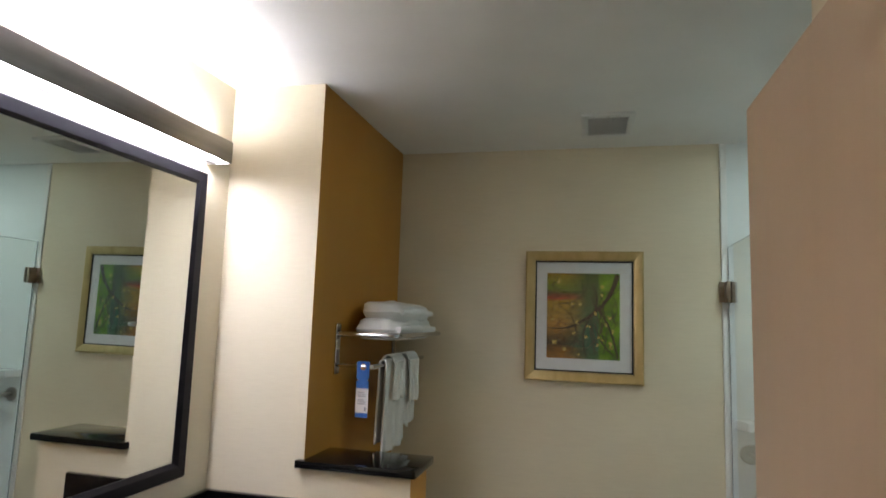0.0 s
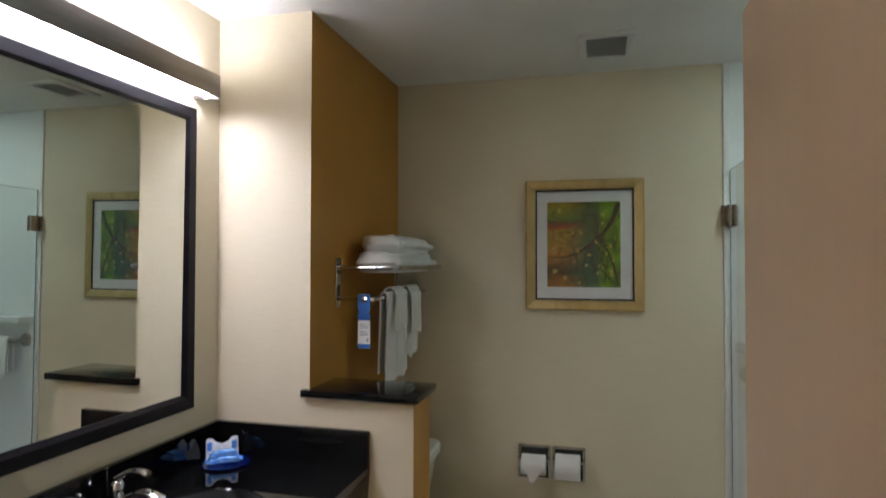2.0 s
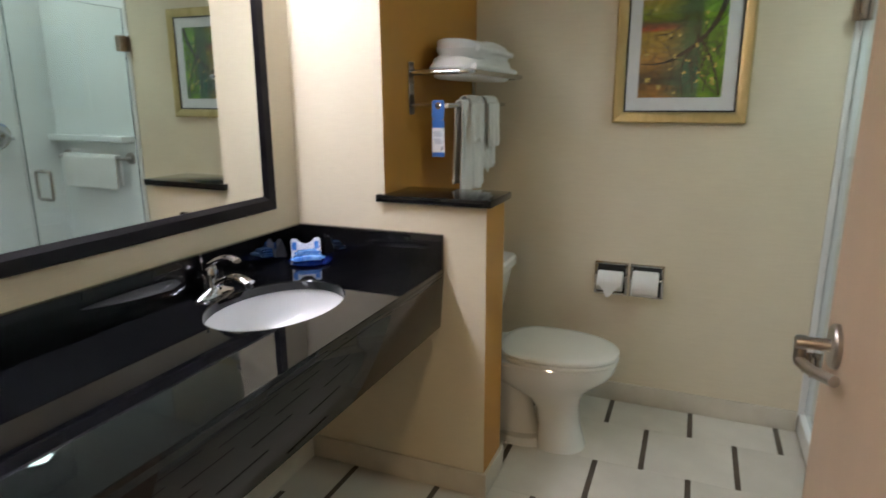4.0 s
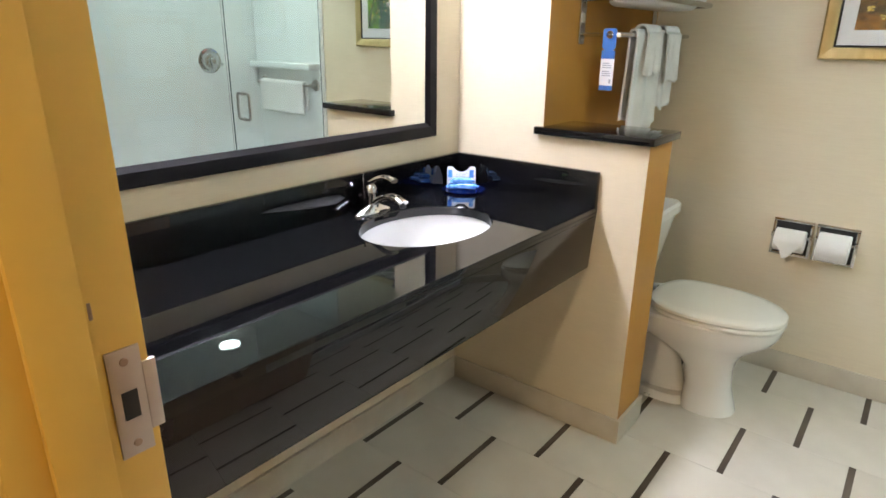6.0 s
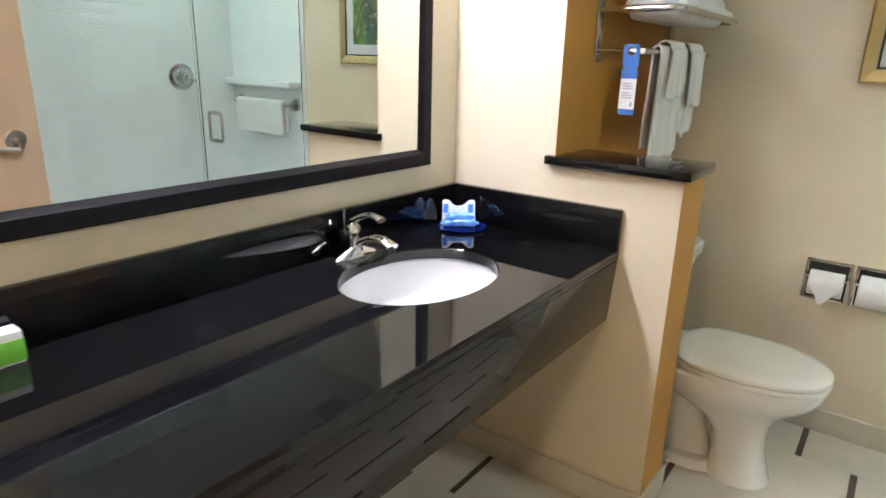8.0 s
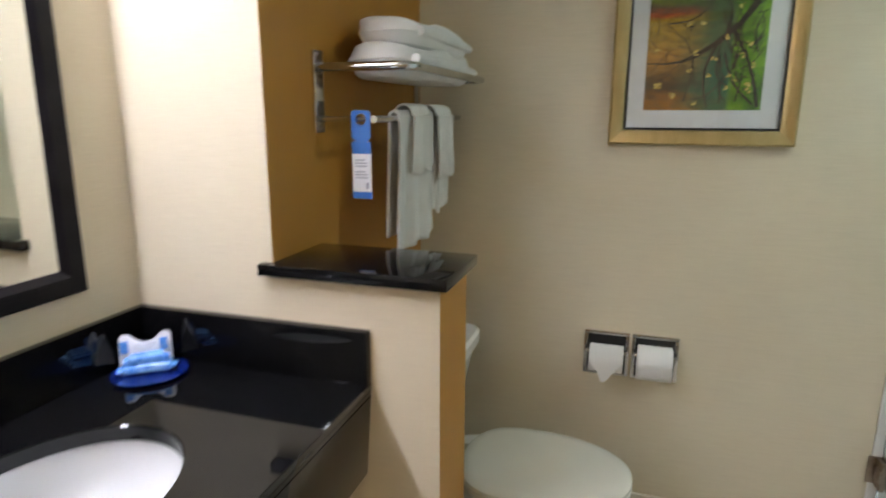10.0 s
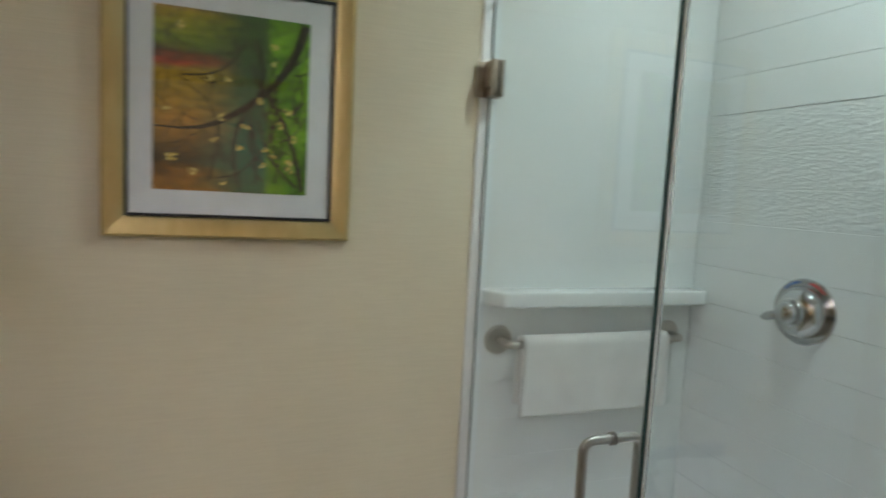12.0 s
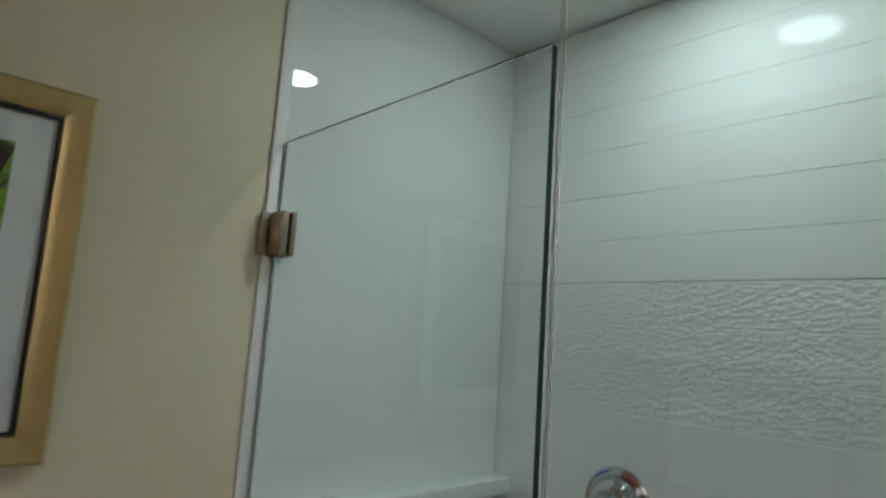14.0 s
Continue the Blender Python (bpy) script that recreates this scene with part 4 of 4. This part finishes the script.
def ceiling_vent():
    x0, x1, y0, y1 = 1.263, 1.475, 3.10, 3.385
    v = thing("ceiling_vent", ((x0 + x1) / 2, (y0 + y1) / 2, CEIL), "white square exhaust vent with grey slats", "vent")
    z = CEIL - 0.0005
    w = 0.028
    for bx in ((x0, x1, y0, y0 + w), (x0, x1, y1 - w, y1), (x0, x0 + w, y0 + w, y1 - w), (x1 - w, x1, y0 + w, y1 - w)):
        part("rim", box(*bx, z - 0.014, z, 0.004), M_WHITE, v)
    # Dark sheet flush with the ceiling paints the shade inside the vent
    part("backing", box(x0 + w, x1 - w, y0 + w, y1 - w, z - 0.002, z, 0), M_DARK, v, "dark sheet painted as shade behind the slats")
    n = 11
    for k in range(n):
        y = y0 + w + (y1 - y0 - 2 * w) * (k + 0.5) / n
        b = box(x0 + w, x1 - w, -0.008, 0.008, -0.001, 0.001, 0)
        b.transform(Matrix.Translation((0, y, z - 0.008)) @ Matrix.Rotation(radians(35), 4, "X"))
        part("slat", b, M_WHITE, v)
    part("centre_screw", disc(((x0 + x1) / 2, y0 + 0.014, z - 0.014), (0, 0, -1), 0.004, 0.002, 12, 0.0005), M_STEEL, v)
ceiling_vent()


# ---------------------------------------------------------------- shower
def shower():
    tray = thing("shower_tray", (2.27, 2.7, 0), "white moulded shower tray with low threshold", "shower tray")
    part("pan", box(GLASS_X + 0.04, SHOWER_E, SHOWER_S + 0.002, 3.603, -0.002, 0.045, 0.008), M_WHITE, tray)
    part("threshold", box(1.872, GLASS_X + 0.04, SHOWER_S + 0.002, 3.598, -0.002, 0.085, 0.010, 3), M_WHITE, tray)
    trim = thing("shower_edge_trim", (1.885, 3.595, 0.085), "white vertical edge trim where wallpaper meets shower", "trim")
    part("strip", box(1.868, 1.896, 3.592, 3.606, 0.085, CEIL - 0.001, 0.003), M_WHITE, trim)

    d = thing("shower_door", (GLASS_X, 3.27, 0.1), "frameless clear glass shower door, closed", "shower door")
    gl = part("pane", box(GLASS_X - 0.004, GLASS_X + 0.004, 2.896, 3.584, 0.10, 1.946, 0), M_GLASS, d, "clear greenish glass pane")
    gl.visible_shadow = False
    part("edge", box(GLASS_X - 0.0042, GLASS_X + 0.0042, 2.8940, 2.8958, 0.10, 1.946, 0), M_GLASS_EDGE, d, "dark green polished glass edge")
    part("edge", box(GLASS_X - 0.0042, GLASS_X + 0.0042, 3.5843, 3.5875, 0.10, 1.946, 0), M_GLASS_EDGE, d)
    part("edge", box(GLASS_X - 0.0042, GLASS_X + 0.0042, 2.896, 3.584, 1.9462, 1.9482, 0), M_GLASS_EDGE, d)
    for z in (1.748, 0.33):
        hg = part("hinge", box(GLASS_X - 0.019, GLASS_X - 0.006, 3.535, 3.590, z - 0.045, z + 0.045, 0.002), M_BRONZE, d, "brushed bronze glass hinge")
        part("inner_plate", box(GLASS_X + 0.006, GLASS_X + 0.017, 3.535, 3.590, z - 0.045, z + 0.045, 0.002), M_BRONZE, hg)
        part("wall_plate", box(GLASS_X - 0.040, GLASS_X + 0.030, 3.586, 3.5915, z - 0.045, z + 0.045, 0.001), M_BRONZE, hg)
        part("knuckle", box(GLASS_X - 0.024, GLASS_X - 0.0188, 3.535, 3.578, z - 0.024, z + 0.024, 0.001), M_BRONZE, hg)
    y = 2.972
    for s in (-1, 1):
        h = part("pull_handle", tube(arc([(GLASS_X + s * 0.005, y, 1.047), (GLASS_X + s * 0.060, y, 1.047), (GLASS_X + s * 0.060, y, 0.893), (GLASS_X + s * 0.005, y, 0.893)], 0.022, 6), 0.0085, 14), M_STEEL, d, "satin steel pull handle")
        for z in (1.047, 0.893):
            part("washer", disc((GLASS_X + s * 0.005, y, z), (s, 0, 0), 0.012, 0.003, 18, 0.001), M_STEEL, h)
    f = thing("shower_screen", (GLASS_X, 2.4, 0.085), "fixed clear glass shower screen up to ceiling", "glass panel")
    pn = part("pane", box(GLASS_X - 0.004, GLASS_X + 0.004, SHOWER_S + 0.004, 2.8795, 0.086, CEIL - 0.002, 0), M_GLASS, f, "clear greenish glass pane")
    pn.visible_shadow = False
    part("edge_seal", box(GLASS_X - 0.006, GLASS_X + 0.006, 2.8800, 2.8830, 0.086, CEIL - 0.002, 0.001), M_WHITE, f, "pale vertical edge seal")

    # moulded corner shelf running along the back panel
    s = thing("shower_shelf", (2.27, 3.55, 1.15), "white moulded shelf along the shower wall", "shelf")
    # its near end is cut at a slant
    outline = ((1.915, 3.603), (1.950, 3.525), (SHOWER_E - 0.012, 3.525), (SHOWER_E - 0.012, 3.603))
    bm = loft([[(x, y, z) for x, y in outline] for z in (1.160, 1.203)])
    bmesh.ops.bevel(bm, geom=bm.edges[:], offset=0.008, segments=3, affect="EDGES", profile=0.6)
    part("shelf_board", bm, M_SHOWER, s)

    b = thing("towel_bar", (2.27, 3.55, 1.06), "satin steel towel bar on the shower wall", "towel bar")
    for x in (1.974, 2.545):
        fl = part("flange", disc((x, 3.604, 1.060), (0, -1, 0), 0.041, 0.012, 36, 0.006), M_STEEL, b)
        part("post", tube(arc([(x, 3.595, 1.060), (x, 3.535, 1.060), (x + (0.03 if x < 2.2 else -0.03), 3.535, 1.060)], 0.016), 0.011, 14), M_STEEL, fl)
    part("bar", tube([(2.01, 3.535, 1.060), (2.52, 3.535, 1.060)], 0.011, 14), M_STEEL, b)
    draped("bath_mat", 3.535, "x", 2.012, 2.480, 0.195, 0.17, 1.062, 0.0025, 0.4, "white terry bath mat folded over towel bar", "bath mat", radius=0.019, thick=0.010)

    vx, vy, vz = SHOWER_E, 3.215, 1.205
    v = thing("shower_valve", (vx, vy, vz), "round chrome shower valve with single lever", "shower valve")
    n = 40
    def plate(r, h):
        return [(vx - h, vy + r * math.cos(2 * math.pi * k / n), vz + r * math.sin(2 * math.pi * k / n)) for k in range(n)]
    def dome(r0, h0, r1, rise, steps=10):
        """Rings of a rounded cap that starts at radius r0 and closes to r1."""
        return [plate(r1 + (r0 - r1) * math.cos(k / steps * math.pi / 2), h0 + rise * math.sin(k / steps * math.pi / 2)) for k in range(steps + 1)]
    part("escutcheon", loft([plate(0.085, 0.0), plate(0.085, 0.005), plate(0.080, 0.008), plate(0.069, 0.006)] + dome(0.066, 0.006, 0.034, 0.038)), M_CHROME, v)
    part("dial_ring", loft([plate(0.036, 0.042), plate(0.037, 0.048), plate(0.034, 0.053), plate(0.024, 0.053)]), M_CHROME, v)
    part("knob", loft([plate(0.024, 0.050), plate(0.029, 0.058)] + dome(0.030, 0.064, 0.002, 0.020)), M_CHROME, v)
    part("lever", tube([(vx - 0.062, vy + 0.004, vz), (vx - 0.070, vy + 0.026, vz - 0.010), (vx - 0.071, vy + 0.050, vz - 0.020), (vx - 0.070, vy + 0.060, vz - 0.024)], [0.015, 0.012, 0.011, 0.005], 16), M_CHROME, v)
    part("hot_mark", tube([(vx - 0.0085, vy + 0.0755 * math.cos(a), vz + 0.0755 * math.sin(a)) for a in [1.75 + 0.12 * k for k in range(6)]], 0.0025, 8), M_RED, v, "small red heat mark")
    part("cold_mark", tube([(vx - 0.0085, vy + 0.0755 * math.cos(a), vz + 0.0755 * math.sin(a)) for a in [0.75 + 0.12 * k for k in range(6)]], 0.0025, 8), M_BLUE, v, "small blue cold mark")

    l = thing("downlight", (2.27, 2.90, CEIL), "round recessed ceiling light glowing white", "ceiling light")
    part("trim_ring", loft([ring(2.27, 2.90, CEIL - 0.0005, 0.098, 0.098, 40), ring(2.27, 2.90, CEIL - 0.008, 0.092, 0.092, 40), ring(2.27, 2.90, CEIL - 0.006, 0.074, 0.074, 40), ring(2.27, 2.90, CEIL - 0.0005, 0.073, 0.073, 40)], close_ends=False), M_WHITE, l)
    part("lens", disc((2.27, 2.90, CEIL - 0.001), (0, 0, -1), 0.072, 0.006, 40, 0.002), M_DOWN, l, "glowing frosted lens")
shower()

# Unseen fixture, added as source for the warm light on jamb and door
h = thing("hall_light", (1.15, -0.35, CEIL), "round warm hall ceiling light, added out of view", "ceiling light")
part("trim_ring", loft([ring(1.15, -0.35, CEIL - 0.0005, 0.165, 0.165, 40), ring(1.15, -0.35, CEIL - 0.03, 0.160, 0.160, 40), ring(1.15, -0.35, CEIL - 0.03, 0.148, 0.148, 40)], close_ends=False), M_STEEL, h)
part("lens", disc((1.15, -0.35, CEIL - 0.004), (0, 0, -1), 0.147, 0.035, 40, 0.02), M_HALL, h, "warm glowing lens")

# ---------------------------------------------------------------- pieces of floor and shower walls
PITCH, BAND, SW = 0.1755, 0.3225, 0.021
tile_mesh = {}


def piece(name, x0, x1, y0, y1, z0, z1, material, parent, bevel=0.0006):
    """A piece on a mesh shared by all of the same size."""
    key = (name, round(x1 - x0, 3), round(y1 - y0, 3), round(z1 - z0, 3), material.name)
    if key not in tile_mesh:
        me = bpy.data.meshes.new(name)
        bm = box(0, x1 - x0, 0, y1 - y0, 0, z1 - z0, bevel, 1)
        bm.to_mesh(me)
        bm.free()
        me.materials.append(material)
        tile_mesh[key] = me
    ob = new(name, tile_mesh[key])
    ob.parent = parent
    ob.location = (x0, y0, z0)
    return ob


G = 0.0004
X_END = 1.870
for band in range(-1, 9):
    y0 = 1.430 + BAND * band
    y1 = min(y0 + BAND, BACK)
    y0 = max(y0, DOORWALL_OUT)
    if y1 - y0 < 0.02:
        continue
    odd = band % 2 == 0
    start = 0.035 + (0 if odd else PITCH) - 2 * PITCH
    for k in range(8):
        s = start + 2 * PITCH * k
        a, b = max(s - SW / 2, 0.0), min(s + SW / 2, X_END)
        if b - a > 0.005:
            piece("inset_strip", a, b, y0, y1, -0.010, -0.0003, M_STRIP, floor)
        a, b = max(s + SW / 2, 0.0), min(s + 2 * PITCH - SW / 2, X_END)
        if b - a > 0.01:
            piece("tile", a + G, b - G, y0 + G, y1 - G, -0.010, 0.0, M_TILE, floor)

# moulded shower panels: courses with shallow grooves, some of them with a riven texture
back_wall = bpy.data.objects["wall_shower_back"]
side_wall = bpy.data.objects["wall_shower_side"]
stub_wall = bpy.data.objects["wall_stub"]
levels = [0.05 + 0.1117 * i for i in range(13)] + [1.411, 1.510, 1.620, 1.722, 1.829, 1.942, 2.066, 2.180, 2.296, CEIL - 0.002]
levels = sorted({round(v, 4) for v in levels if v < 1.39 or v >= 1.411})
for a, b in zip(levels, levels[1:]):
    rough_band = 1.40 < a < 1.70
    piece("panel_course", SHOWER_E - (0.0 if rough_band else 0.0013), SHOWER_E + 0.006, SHOWER_S + 0.001, 3.600, a, b - 0.0006, M_SHOWER_T if rough_band else M_SHOWER, side_wall, 0.0010)
    piece("panel_course", 1.8965, SHOWER_E, 3.6005, 3.606, a, b, M_SHOWER, back_wall, 0.0007)
piece("panel", GLASS_X + 0.006, SHOWER_E - 0.004, SHOWER_S + 0.0002, SHOWER_S + 0.006, 0.045, CEIL - 0.002, M_SHOWER, stub_wall, 0.001)
